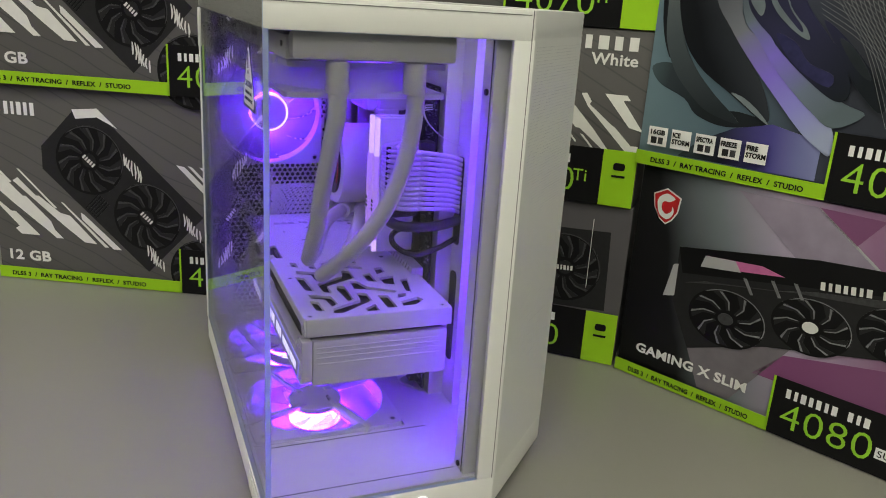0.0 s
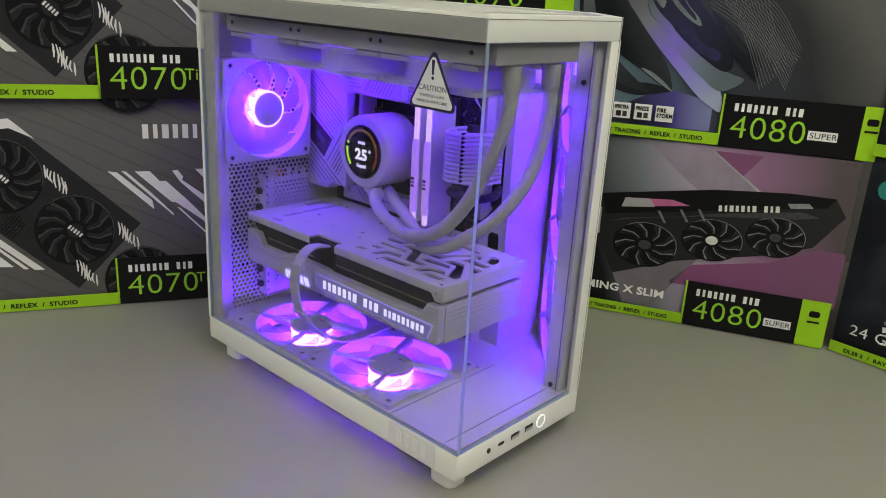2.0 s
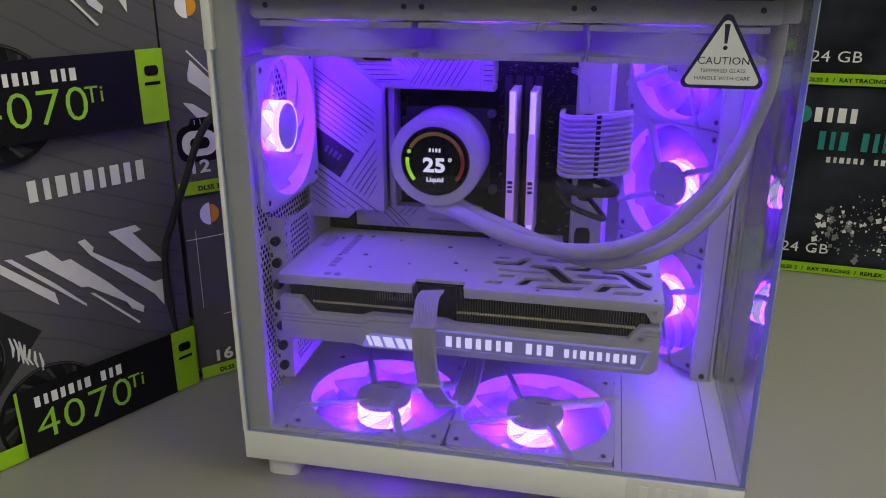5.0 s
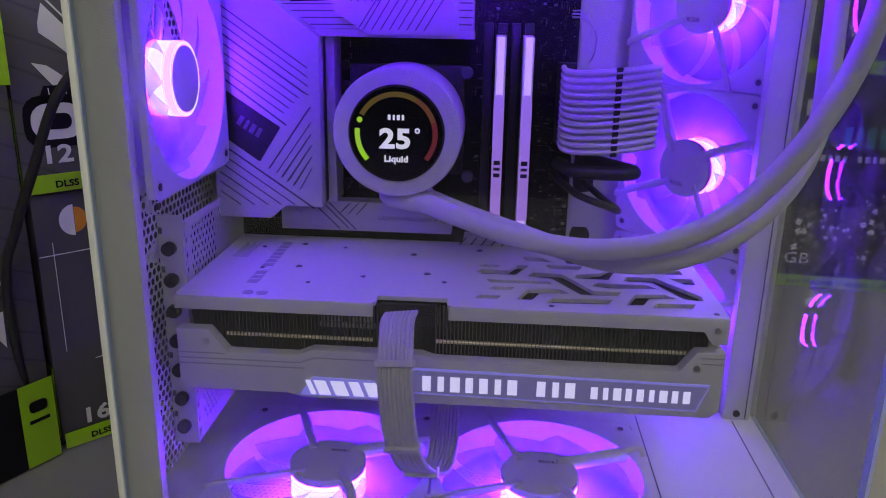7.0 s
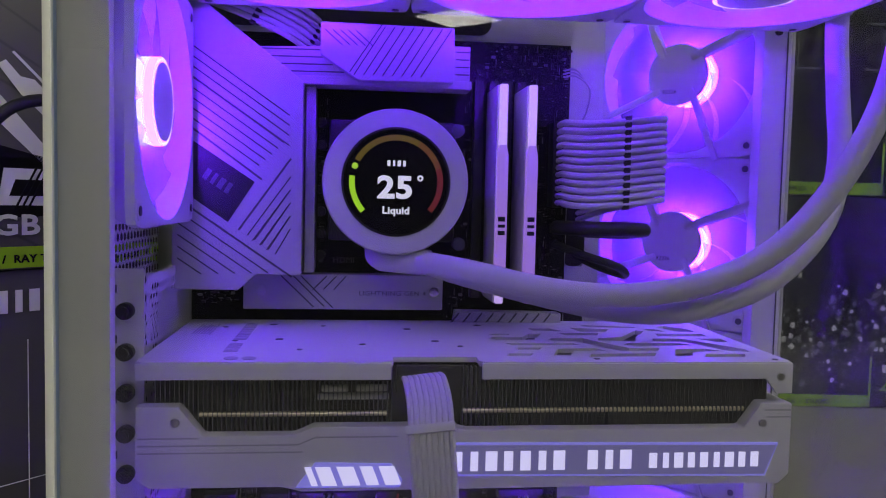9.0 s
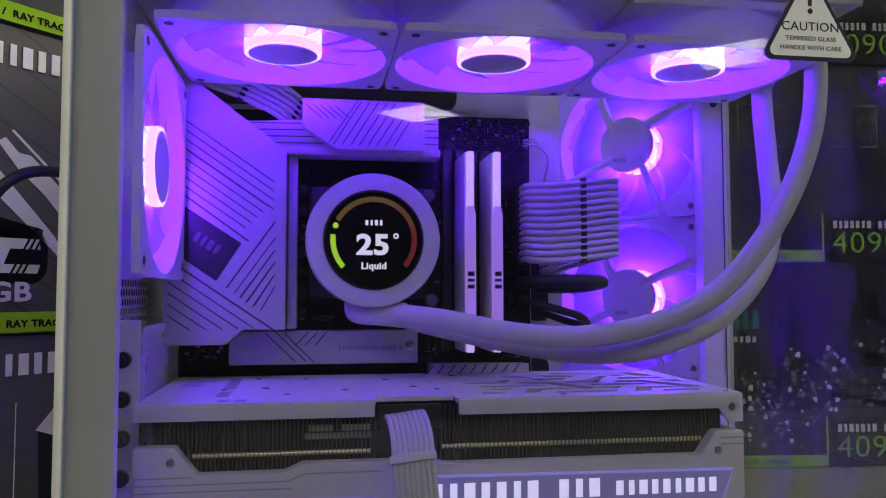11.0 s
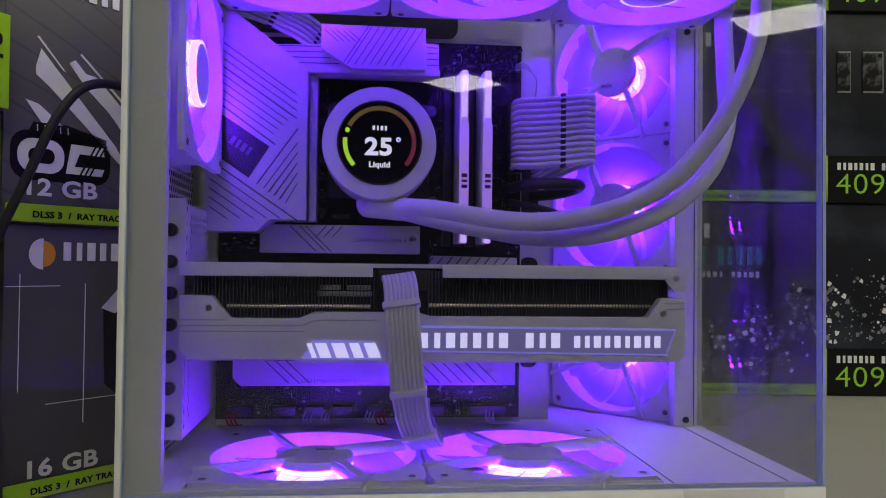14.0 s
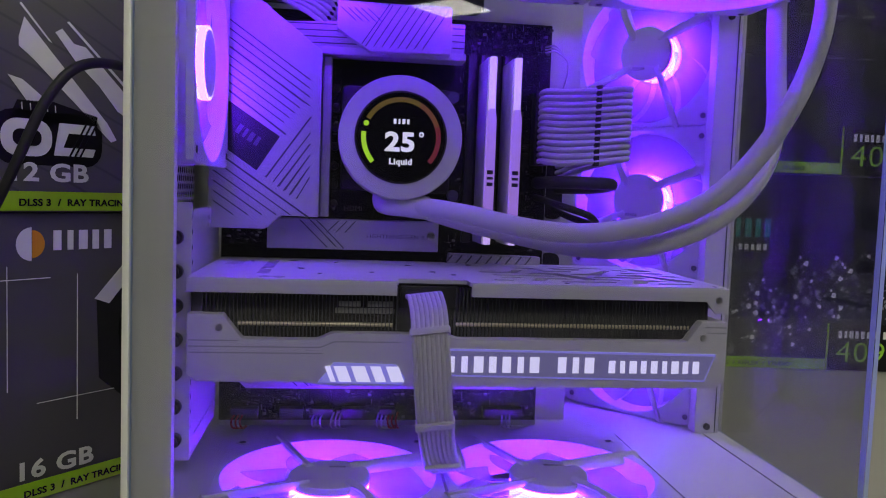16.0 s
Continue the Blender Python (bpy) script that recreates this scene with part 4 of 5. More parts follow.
for fx, fy in ((0.028, 0.024), (0.385, 0.024), (0.028, 0.262), (0.33, 0.24)):
    part("foot", prism(round_rect(0.03, 0.026, 0.008, 4, fx, fy), 0.0, 0.0225, "z", 0.0012), WHITE_PLASTIC, case)
part("top_frame", ring(FOOT, [(0.022, 0.016), (0.4, 0.016), (0.4, 0.19), (0.32, 0.272), (0.022, 0.272)], 0.413, 0.4345, 0.0012), WHITE_METAL, case)
lid = perforated(0.3, 0.23, 0.006, 0.0022, lambda x, y: 0.01 < x < 0.29 and 0.01 < y < 0.22)
lid.transform(pose(0.021, 0.03, 0.4322))
part("top_vent", lid, WHITE_METAL, case, smooth=0)
part("top_panel", block(0.02, 0.401, 0.014, 0.03, 0.428, 0.4335), WHITE_METAL, case)
part("top_seam", prism([(0.0025, -0.0003), (0.4153, -0.0003), (0.4153, 0.19), (0.413, 0.19), (0.413, 0.002), (0.0025, 0.002)], 0.4305, 0.431), GROOVE, case)
pil = block(0.002, 0.024, 0.0045, 0.012, 0.0495, 0.413, 0.0012)
block(0.002, 0.006, 0.012, 0.03, 0.0495, 0.413, 0.0, pil)
part("rear_pillar", pil, WHITE_METAL, case)
part("pillar_lip", block(0.0, 0.0035, -0.001, 0.0115, 0.0495, 0.392, 0.0008), WHITE_METAL, case)
part("pillar_clip", block(-0.001, 0.006, -0.0016, 0.012, 0.372, 0.413, 0.001), WHITE_METAL, case)
# rear wall with its vents
rear = perforated(0.27, 0.36, 0.0062, 0.0023, lambda x, y: x < 0.155 and (y < 0.3125))
rear.transform(Matrix(((0, 0, 1, 0.004), (1, 0, 0, 0.013), (0, 1, 0, 0.051), (0, 0, 0, 1))))
part("rear_vent", rear, WHITE_METAL, case, smooth=0)
part("side_panel", block(0.002, 0.327, 0.2835, 0.287, 0.05, 0.413), WHITE_METAL, case)
# slot bracket with thumb screws
br = block(0.0045, 0.0205, 0.0705, 0.0725, 0.066, 0.222, 0.0005)
part("slot_bracket", br, WHITE_METAL, case)
covers = perforated(0.094, 0.152, 0.0058, 0.0021, lambda x, y: 0.01 < x < 0.088 and 0.008 < y < 0.146)
covers.transform(Matrix(((0, 0, 1, 0.0205), (1, 0, 0, 0.0725), (0, 1, 0, 0.0665), (0, 0, 0, 1))))
part("slot_covers", covers, WHITE_METAL, case, smooth=0)
for i in range(7):
    s = cyl((0.0122, 0.0675, 0.0795 + 0.02032 * i), 0.0043, 0.005, "y", 16, None, 0.0006)
    cyl((0.0122, 0.0645, 0.0795 + 0.02032 * i), 0.0025, 0.002, "y", 10, None, 0, s)
    part("thumb_screw", s, BLACK, case, "black knurled thumb screw")
for i, z in enumerate((0.085, 0.1, 0.127, 0.155, 0.185, 0.21, 0.225)):
    part("bracket_slot", block(0.0052, 0.0075, 0.0702, 0.0706, z, z + 0.004), GROOVE, case)
# wall that carries the circuit board, with cable openings
tray = bmesh.new()
block(0.02, 0.263, 0.19, 0.1915, 0.0515, 0.413, 0, tray)
block(0.263, 0.2645, 0.19, 0.2065, 0.0515, 0.413, 0, tray)
for x0, x1, z0, z1 in ((0.2645, 0.268, 0.0515, 0.413), (0.268, 0.281, 0.0515, 0.095), (0.268, 0.281, 0.188, 0.215), (0.268, 0.281, 0.3, 0.413), (0.281, 0.292, 0.0515, 0.413)):
    block(x0, x1, 0.205, 0.2065, z0, z1, 0, tray)
part("board_tray", tray, WHITE_METAL, case)
for z0, z1 in ((0.095, 0.188), (0.215, 0.3)):
    g = prism(round_rect(0.015, z1 - z0, 0.006, 4, 0.2745, (z0 + z1) / 2), 0.2046, 0.208, "y")
    part("cable_grommet", g, RUBBER, case, "black rubber cable grommet")
# No hole here: a solid black block gives the shade of an opening.
part("dark_opening_block", prism(round_rect(0.18, 0.03, 0.008, 4, 0.12, 0.382), 0.1885, 0.1925, "y"), RUBBER, case, "black block painting the dark of an opening above the board")
part("corner_return", prism([(0.292, 0.205), (0.292, 0.2065), (0.296, 0.272), (0.2975, 0.272)], 0.0515, 0.413), WHITE_METAL, case)
hid = block(0.024, 0.29, 0.255, 0.257, 0.055, 0.41)
part("rear_chamber", hid, WHITE_METAL, case)
# front corner post, pillar and slanted vent
part("inner_post", prism([(0.3875, 0.168), (0.407, 0.168), (0.407, 0.188), (0.4, 0.1935), (0.3875, 0.18)], 0.0515, 0.413, "z", 0.0008), WHITE_METAL, case)
part("post_seam", block(0.4035, 0.404, 0.1672, 0.1684, 0.0525, 0.412), GROOVE, case)
for z in (0.057, 0.374):
    part("post_screw", cyl((0.397, 0.1672, z), 0.0026, 0.0018, "y", 14, None, 0.0003), BLACK, case)
part("front_pillar", prism([(0.4105, 0.178), (0.4152, 0.178), (0.4152, 0.1945), (0.4135, 0.1965), (0.4105, 0.194)], 0.0495, 0.413, "z", 0.0006), WHITE_METAL, case)
part("pillar_seam", block(0.4148, 0.41535, 0.1915, 0.1921, 0.0495, 0.434), GROOVE, case)
d = Vector((0.327 - 0.415, 0.287 - 0.194, 0)).normalized()
frame_m = Matrix(((d.x, 0, d.y, 0.4145), (d.y, 0, -d.x, 0.1945), (0, 1, 0, 0.0495), (0, 0, 0, 1)))
vent = perforated(0.128, 0.385, 0.0029, 0.00036, lambda x, y: 0.007 < x < 0.121 and 0.006 < y < 0.36)
vent.transform(frame_m)
part("slanted_vent", vent, WHITE_METAL, case, "finely perforated white slanted panel", smooth=0)
dust = perforated(0.128, 0.385, 0.0026, 0.00092, lambda x, y: 0.008 < x < 0.12 and 0.006 < y < 0.36)
dust.transform(frame_m @ pose(0, 0, -0.002))
part("dust_filter", dust, WHITE_PLASTIC, case, "fine white dust mesh", smooth=0)
# Made-up sheet between mesh and vent; it holds back the fan light.
baffle = prism([(0.006, 0.004), (0.122, 0.004), (0.122, 0.362), (0.006, 0.362)], -0.0013, -0.0011)
baffle.transform(frame_m)
part("added_light_baffle", baffle, LIGHT_BAFFLE, case, "thin sheet added to dim light through the vent", smooth=0)
# glass
def pane(name, x0, x1, y0, y1, z0, z1, axis):
    b = block(x0, x1, y0, y1, z0, z1, 0.0004)
    bmesh.ops.recalc_face_normals(b, faces=b.faces)
    for f in b.faces:
        n = f.normal
        f.material_index = 0 if abs(n["xyz".index(axis)]) > 0.9 else 1
    ob = part(name, b, [GLASS, GLASS_EDGE], case, "clear tempered glass pane", smooth=0)
    return ob


pane("side_glass", 0.004, 0.4148, 0.0, 0.0038, 0.0497, 0.4305, "y")
pane("front_glass", 0.411, 0.4148, 0.0042, 0.1895, 0.0497, 0.4128, "x")
# ports on the front of the base
part("power_button", cyl((0.4152, 0.128, 0.0365), 0.0068, 0.0014, "x", 32, None, 0.0003), WHITE_PLASTIC, case)
rg = bmesh.new()
for i in range(32):
    a0, a1 = 2 * math.pi * i / 32, 2 * math.pi * (i + 1) / 32
    prism([(0.128 + r * math.cos(a), 0.0365 + r * math.sin(a)) for r, a in ((0.0062, a0), (0.0072, a0), (0.0072, a1), (0.0062, a1))], 0.4155, 0.4162, "x", 0, rg)
part("button_ring", rg, INK_WHITE, case, "lit white ring")
for y in (0.109, 0.0865):
    port = block(0.4146, 0.4154, y - 0.0065, y + 0.0065, 0.0335, 0.0395, 0.0003)
    part("usb_port", port, BLACK, case)
    part("port_tongue", block(0.4153, 0.4157, y - 0.0055, y + 0.0055, 0.0345, 0.0365), STEEL, case)
part("usb_c_port", prism(round_rect(0.009, 0.0032, 0.0015, 4, 0.0645, 0.0365), 0.4146, 0.4155, "x"), BLACK, case)
part("audio_jack", cyl((0.4152, 0.0455, 0.0365), 0.0027, 0.0012, "x", 20), BLACK, case)

# warning label on the glass
def tri(cx, z0, w, h, r=0.004):
    out = []
    for px, pz, a0 in ((cx - w / 2 + r * 1.7, z0 + r, 150), (cx + w / 2 - r * 1.7, z0 + r, 270), (cx, z0 + h - r * 2, 30)):
        for i in range(6):
            a = radians(a0 + 24 * i)
            out.append((px + r * math.cos(a), pz + r * math.sin(a)))
    return out


lab = thing("warning_label", pose(0.3615, -0.0002, 0.355), "white triangular warning label with dark border on the glass", "label")
part("border", prism(tri(0, 0, 0.0565, 0.0505), -0.0006, -0.0001, "y"), PRINT_NAVY, lab)
part("sheet", prism(tri(0, 0.0022, 0.0495, 0.0435, 0.003), -0.0009, -0.0006, "y"), LABEL_WHITE, lab)
part("exclamation_mark", prism([(-0.0017, 0.0405), (0.0017, 0.0405), (0.0009, 0.0285), (-0.0009, 0.0285)], -0.0012, -0.0009, "y", 0, cyl((0, -0.00105, 0.0258), 0.0014, 0.0003, "y", 14)), PRINT_NAVY, lab)
for s, size, z in (("CAUTION", 0.0066, 0.0155), ("TEMPERED GLASS", 0.0033, 0.0103), ("HANDLE WITH CARE", 0.0033, 0.0055)):
    words(s, size, PRINT_NAVY, pose(0, -0.001, z, 90), lab, "lettering", "CENTER", 0.0001, 1.05)

# ---- fans ----
def fan(size, m, label, group, blades=9):
    """A fan with its axis along z. The open face is at +z, the struts at -z."""
    t = thing("case_fan", m, label, "fan", group)
    half, r = size / 2 - 0.0005, size / 2 * 0.955
    n = 64
    b = bmesh.new()

    def loop(kind, z):
        out = []
        for i in range(n):
            a = 2 * math.pi * i / n
            c, s = math.cos(a), math.sin(a)
            if kind == "hole":
                q = r
            else:
                sq = half / max(abs(c), abs(s))
                k = half * 1.375
                q = min(sq, k) if kind == "square" else min(half * 0.995, sq)
            out.append(b.verts.new((q * c, q * s, z)))
        return out

    loops = [loop("hole", -0.0125), loop("square", -0.0125), loop("square", -0.0085), loop("barrel", -0.0075), loop("barrel", 0.0075), loop("square", 0.0085), loop("square", 0.0125), loop("hole", 0.0125)]
    for a, c in zip(loops, loops[1:] + loops[:1]):
        for i in range(n):
            b.faces.new((a[i], a[(i + 1) % n], c[(i + 1) % n], c[i]))
    part("frame", b, FAN_FRAME, t)
    hub = size * 0.178
    h = cyl((0, 0, 0.0086), hub * 0.9, 0.0042, "z", 40, None, 0.001)
    part("hub_cap", h, WHITE_PLASTIC, t)
    part("hub", cyl((0, 0, 0.0004), hub * 0.96, 0.014, "z", 40), WHITE_PLASTIC, t)
    def band(rows):
        b = bmesh.new()
        loops = [[b.verts.new((hub * q * math.cos(2 * math.pi * i / 40), hub * q * math.sin(2 * math.pi * i / 40), z)) for i in range(40)] for q, z in rows]
        for u, v in zip(loops, loops[1:]):
            for i in range(40):
                b.faces.new((u[i], u[(i + 1) % 40], v[(i + 1) % 40], v[i]))
        return b

    part("light_ring", band(((1.0, 0.006), (1.0, 0.0102))), LED if size < 0.13 else LED_STRONG, t, "glowing violet light ring")
    part("light_ring", band(((1.0, -0.0068), (1.0, -0.004))), LED if size < 0.13 else LED_STRONG, t, "glowing violet light ring")
    # White belt and rim paint the blown-out look of the ring; no separate part.
    part("overexposed_core", band(((1.0, -0.004), (1.0, 0.006))), LED_WHITE_CORE, t, "middle of the light ring painted overexposed white")
    part("overexposed_rim", band(((1.0, 0.0102), (0.9, 0.0102))), LED_WHITE_CORE, t)
    one = bmesh.new()
    grid = []
    for i in range(6):
        q = hub * 1.03 + (r * 0.965 - hub * 1.03) * i / 5
        row = []
        for j in range(4):
            u = j / 3 - 0.5
            a = 0.42 * (i / 5) ** 1.3 + u * (0.74 - 0.06 * i / 5)
            row.append(one.verts.new((q * math.cos(a), q * math.sin(a), u * (0.0125 - 0.004 * i / 5) + 0.001 * math.cos(3 * u))))
        grid.append(row)
    for g0, g1 in zip(grid, grid[1:]):
        for j in range(3):
            one.faces.new((g0[j], g0[j + 1], g1[j + 1], g1[j]))
    bmesh.ops.solidify(one, geom=list(one.faces), thickness=0.0009)
    me = mesh_of(one, "blade", BLADE, 60)
    for k in range(blades):
        o = new("blade", me)
        o.parent = t
        o.matrix_local = pose(0, 0, 0, 0, 0, 360 * k / blades)
    for k in range(4):
        s = bmesh.new()
        line = [(hub * 0.7 * math.cos(a) * q, hub * 0.7 * math.sin(a) * q, -0.0108) for a, q in ((-0.05, 1.0), (0.1, 2.0), (0.17, 3.1), (0.21, half * 1.16 / (hub * 0.7)))]
        tube(line, 0.0042 * size / 0.12, 8, 5, 0.5, s)
        o = part("strut", s, WHITE_PLASTIC, t)
        o.matrix_local = pose(0, 0, 0, 0, 0, 90 * k + 52)
    part("fan_lead", tube([(hub * 0.8, 0.003, -0.0128), (hub * 1.6, 0.006, -0.0134), (hub * 2.3, 0.013, -0.0132), (half * 1.1, 0.014, -0.013)], 0.0007, 6, 5), WHITE_SOFT, t).matrix_local = pose(0, 0, 0, 0, 0, 52)
    part("motor_cover", cyl((0, 0, -0.0098), hub * 1.02, 0.0052, "z", 40, None, 0.0012), WHITE_PLASTIC, t)
    words("192326", 0.0042, PRINT_DARK, pose(0.006, -0.0135, -0.0125, 180, 0, 180), t, "motor_number", "CENTER", 0.0001)
    q = half * 0.875
    for sx in (-1, 1):
        for sy in (-1, 1):
            for z in (-0.0122, 0.0122):
                part("corner_pad", cyl((sx * q, sy * q, z), 0.0044, 0.0012, "z", 20, None, 0.0004), WHITE_PLASTIC, t)
                part("corner_screw", cyl((sx * q, sy * q, z * 1.05), 0.0022, 0.0008, "z", 12), BLACK if z > 0 else GROOVE, t)
    return t


LOW = "white low fan in the case floor glowing violet"
f0 = fan(0.14, pose(0.105, 0.077, 0.0425, 180, 0, 0), LOW, "floor fans", 9)
copy_thing(f0, pose(0.246, 0.077, 0.0425, 180, 0, 0))
TOPL = "white radiator fan under the case roof glowing violet"
f1 = fan(0.12, pose(0.092, 0.078, 0.3797, 180, 0, 0), TOPL, "radiator fans")
copy_thing(f1, pose(0.2125, 0.078, 0.3797, 180, 0, 0))
copy_thing(f1, pose(0.333, 0.078, 0.3797, 180, 0, 0))
r0 = copy_thing(f1, Matrix(((0, 0, 1, 0.0192), (1, 0, 0, 0.071), (0, 1, 0, 0.3035), (0, 0, 0, 1))))
tagged(r0, "white rear exhaust fan glowing violet", "fan", "rear fan")
n = Vector((0.73, 0.683, 0)).normalized()
first = None
for z in (0.1125, 0.2325, 0.3525):
    m = Matrix(((-n.y, 0, n.x, 0.3497 + 0.0128 * n.x), (n.x, 0, n.y, 0.2195 + 0.0128 * n.y), (0, 1, 0, z), (0, 0, 0, 1)))
    o = copy_thing(f1, m)
    tagged(o, "white intake fan on the slanted panel glowing violet", "fan", "intake fans")

# ---- liquid cooler ----
cooler = thing("liquid_cooler", pose(0, 0, 0), "white liquid cooler with round pump screen, hoses and radiator", "cooler")
rad = part("radiator", block(0.03, 0.397, 0.018, 0.138, 0.3935, 0.409, 0.001), WHITE_METAL, cooler)
core = bmesh.new()
for i in range(14):
    block(0.034, 0.39, 0.0185 + 0.0086 * i, 0.0225 + 0.0086 * i, 0.409, 0.4135, 0, core)
part("radiator_core", core, FIN, cooler)
part("end_tank", block(0.396, 0.4095, 0.02, 0.137, 0.3945, 0.413, 0.003), WHITE_PLASTIC, cooler)
part("rear_tank", block(0.0265, 0.032, 0.019, 0.137, 0.395, 0.413, 0.002), WHITE_PLASTIC, cooler)
for i, x in enumerate((0.0405, 0.145, 0.158, 0.264, 0.277, 0.385)):
    part("radiator_screw", cyl((x, 0.0177, 0.403), 0.002, 0.0012, "y", 12), GROOVE, cooler)
hose_a = [(0.4, 0.053, 0.3945), (0.401, 0.053, 0.36), (0.395, 0.05, 0.33), (0.382, 0.048, 0.298), (0.363, 0.049, 0.266), (0.337, 0.0505, 0.238), (0.307, 0.0555, 0.221), (0.277, 0.064, 0.213), (0.25, 0.075, 0.2105), (0.219, 0.086, 0.2135), (0.189, 0.1, 0.2195), (0.166, 0.119, 0.2225), (0.15, 0.136, 0.2235)]
hose_b = [(0.4, 0.109, 0.3945), (0.401, 0.11, 0.359), (0.4, 0.104, 0.322), (0.395, 0.092, 0.285), (0.376, 0.075, 0.25), (0.343, 0.063, 0.222), (0.311, 0.066, 0.207), (0.284, 0.078, 0.201), (0.257, 0.098, 0.201), (0.222, 0.118, 0.207), (0.19, 0.132, 0.214), (0.165, 0.143, 0.2205), (0.148, 0.15, 0.2235)]
for line in (hose_a, hose_b):
    part("hose", tube(line, 0.0065, 16, 8), WHITE_SOFT, cooler, "white braided hose")
    x, y, z = line[0]
    c = cyl((x, y, z - 0.012), 0.0083, 0.022, "z", 24, None, 0.0012)
    cyl((x, y, z + 0.001), 0.0055, 0.006, "z", 20, None, 0.0008, c)
    part("hose_fitting", c, WHITE_PLASTIC, cooler)
part("pump_elbow", tube([(0.139, 0.137, 0.232), (0.139, 0.136, 0.2245), (0.144, 0.133, 0.2235), (0.166, 0.123, 0.2225)], 0.0075, 16, 6), WHITE_PLASTIC, cooler)
part("pump_elbow", tube([(0.137, 0.15, 0.232), (0.137, 0.15, 0.2245), (0.143, 0.15, 0.2235), (0.165, 0.142, 0.221)], 0.0075, 16, 6), WHITE_PLASTIC, cooler)
PX, PZ = 0.1457, 0.2685
pump = part("pump_body", cyl((PX, 0.14275, PZ), 0.0415, 0.0525, "y", 72, None, 0.004), WHITE_PLASTIC, cooler)
part("screen_bezel", cyl((PX, 0.1162, PZ), 0.0308, 0.0014, "y", 64, None, 0.0004), BLACK, cooler)
part("screen", cyl((PX, 0.1153, PZ), 0.0295, 0.0008, "y", 64), SCREEN, cooler, "round black display with temperature gauge")
part("mount_plate", block(0.106, 0.186, 0.169, 0.176, 0.232, 0.308, 0.004), BLACK, cooler)
for x, z, a0, a1, mt in ((PX, PZ, 173, 222, INK_GREEN), (PX, PZ, 60, 152, INK_AMBER), (PX, PZ, 18, 60, INK_ORANGE), (PX, PZ, -40, 18, INK_RED)):
    part("gauge_arc", arc(x, z, 0.0232, 0.0264, a0, a1, 0.1146, 0.1149), mt, cooler)
part("gauge_dot", cyl((PX - 0.0232, 0.1147, PZ + 0.0085), 0.0018, 0.0003, "y", 20), INK_GREEN, cooler)
words("25", 0.0172, INK_WHITE, pose(PX - 0.0006, 0.1147, PZ - 0.0088, 90), cooler, "temperature", "CENTER", 0.0003, 1.15, bold=0.0006)
words("°", 0.0115, INK_WHITE, pose(PX + 0.0112, 0.1147, PZ - 0.0045, 90), cooler, "degree_sign", "LEFT", 0.0001, bold=0.0002)
words("Liquid", 0.0056, INK_WHITE, pose(PX, 0.1147, PZ - 0.0178, 90), cooler, "screen_word", "CENTER", 0.0002, 1.08, bold=0.0002)
letter_bars(4, PX - 0.0058, PZ + 0.0088, 0.0116, 0.0032, 0.1148, INK_WHITE, cooler, "screen_mark")

# ---- circuit board ----
board = thing("motherboard", pose(0, 0, 0), "black motherboard with brushed white heatsinks, inside the case", "motherboard")
part("circuit_board", block(0.0205, 0.2625, 0.1835, 0.1855, 0.0575, 0.362, 0.0005), PCB, board)
part("io_cover", prism([(0.02, 0.372), (0.032, 0.372), (0.085, 0.331), (0.092, 0.326), (0.092, 0.213), (0.066, 0.2135), (0.056, 0.204), (0.018, 0.204)], 0.138, 0.181, "y", 0.0008), SILVER, board)
part("cover_inset", prism([(0.02, 0.2965), (0.027, 0.292), (0.065, 0.267), (0.05, 0.2435), (0.02, 0.264)], 0.1372, 0.1382, "y"), BLACK, board)
letter_bars(4, 0, 0, 0.019, 0.0065, 0.0, GROOVE, board, "maker_mark", frame_m=pose(0.0345, 0.1371, 0.2695, 0, 33, 0))


def ribs(name, poly_lines, w, y, mat, parent):
    b = bmesh.new()
    for (x0, z0), (x1, z1) in poly_lines:
        dx, dz = x1 - x0, z1 - z0
        k = w / 2 / math.hypot(dx, dz)
        prism([(x0 - dz * k, z0 + dx * k), (x1 - dz * k, z1 + dx * k), (x1 + dz * k, z1 - dx * k), (x0 + dz * k, z0 - dx * k)], y - 0.0003, y + 0.0006, "y", 0, b)
    return part(name, b, mat, parent, smooth=0)


lines = [((0.0215, 0.361 - 0.0058 * i), (0.0845, 0.361 - 0.0058 * i - 0.063 * 0.69)) for i in range(2, 6)]
lines += [((0.0215, 0.3315 - 0.0058 * i), (0.0815 - 0.0035 * i, 0.3315 - 0.0058 * i - (0.06 - 0.0035 * i) * 0.69)) for i in range(5)]
ribs("cover_grooves", lines, 0.0008, 0.138, GROOVE, board)
lines = [((0.0855, 0.2705 - 0.0076 * i), (0.061 + 0.004 * i, 0.236 - 0.0027 * i)) for i in range(5)]
lines += [((0.0855, 0.263 - 0.0076 * i), (0.064 + 0.004 * i, 0.233 - 0.0027 * i)) for i in range(3)]
ribs("cover_grooves", lines, 0.0008, 0.138, GROOVE, board)
ribs("cover_grooves", [((0.0855, 0.281), (0.056, 0.239)), ((0.0215, 0.2565), (0.0865, 0.212)), ((0.0215, 0.303), (0.069, 0.2685))], 0.0012, 0.138, GROOVE, board)
ribs("cover_grooves", [((0.0215, 0.2495 - 0.0068 * i), (0.073 - 0.0095 * i, 0.2495 - 0.0068 * i - (0.0515 - 0.0095 * i) * 0.685)) for i in range(5)], 0.0008, 0.138, GROOVE, board)
part("socket_frame", prism([(0.092, 0.326), (0.192, 0.326), (0.192, 0.331), (0.0895, 0.331), (0.0865, 0.33), (0.0865, 0.213), (0.092, 0.213)], 0.149, 0.17, "y", 0.0005), SILVER, board)
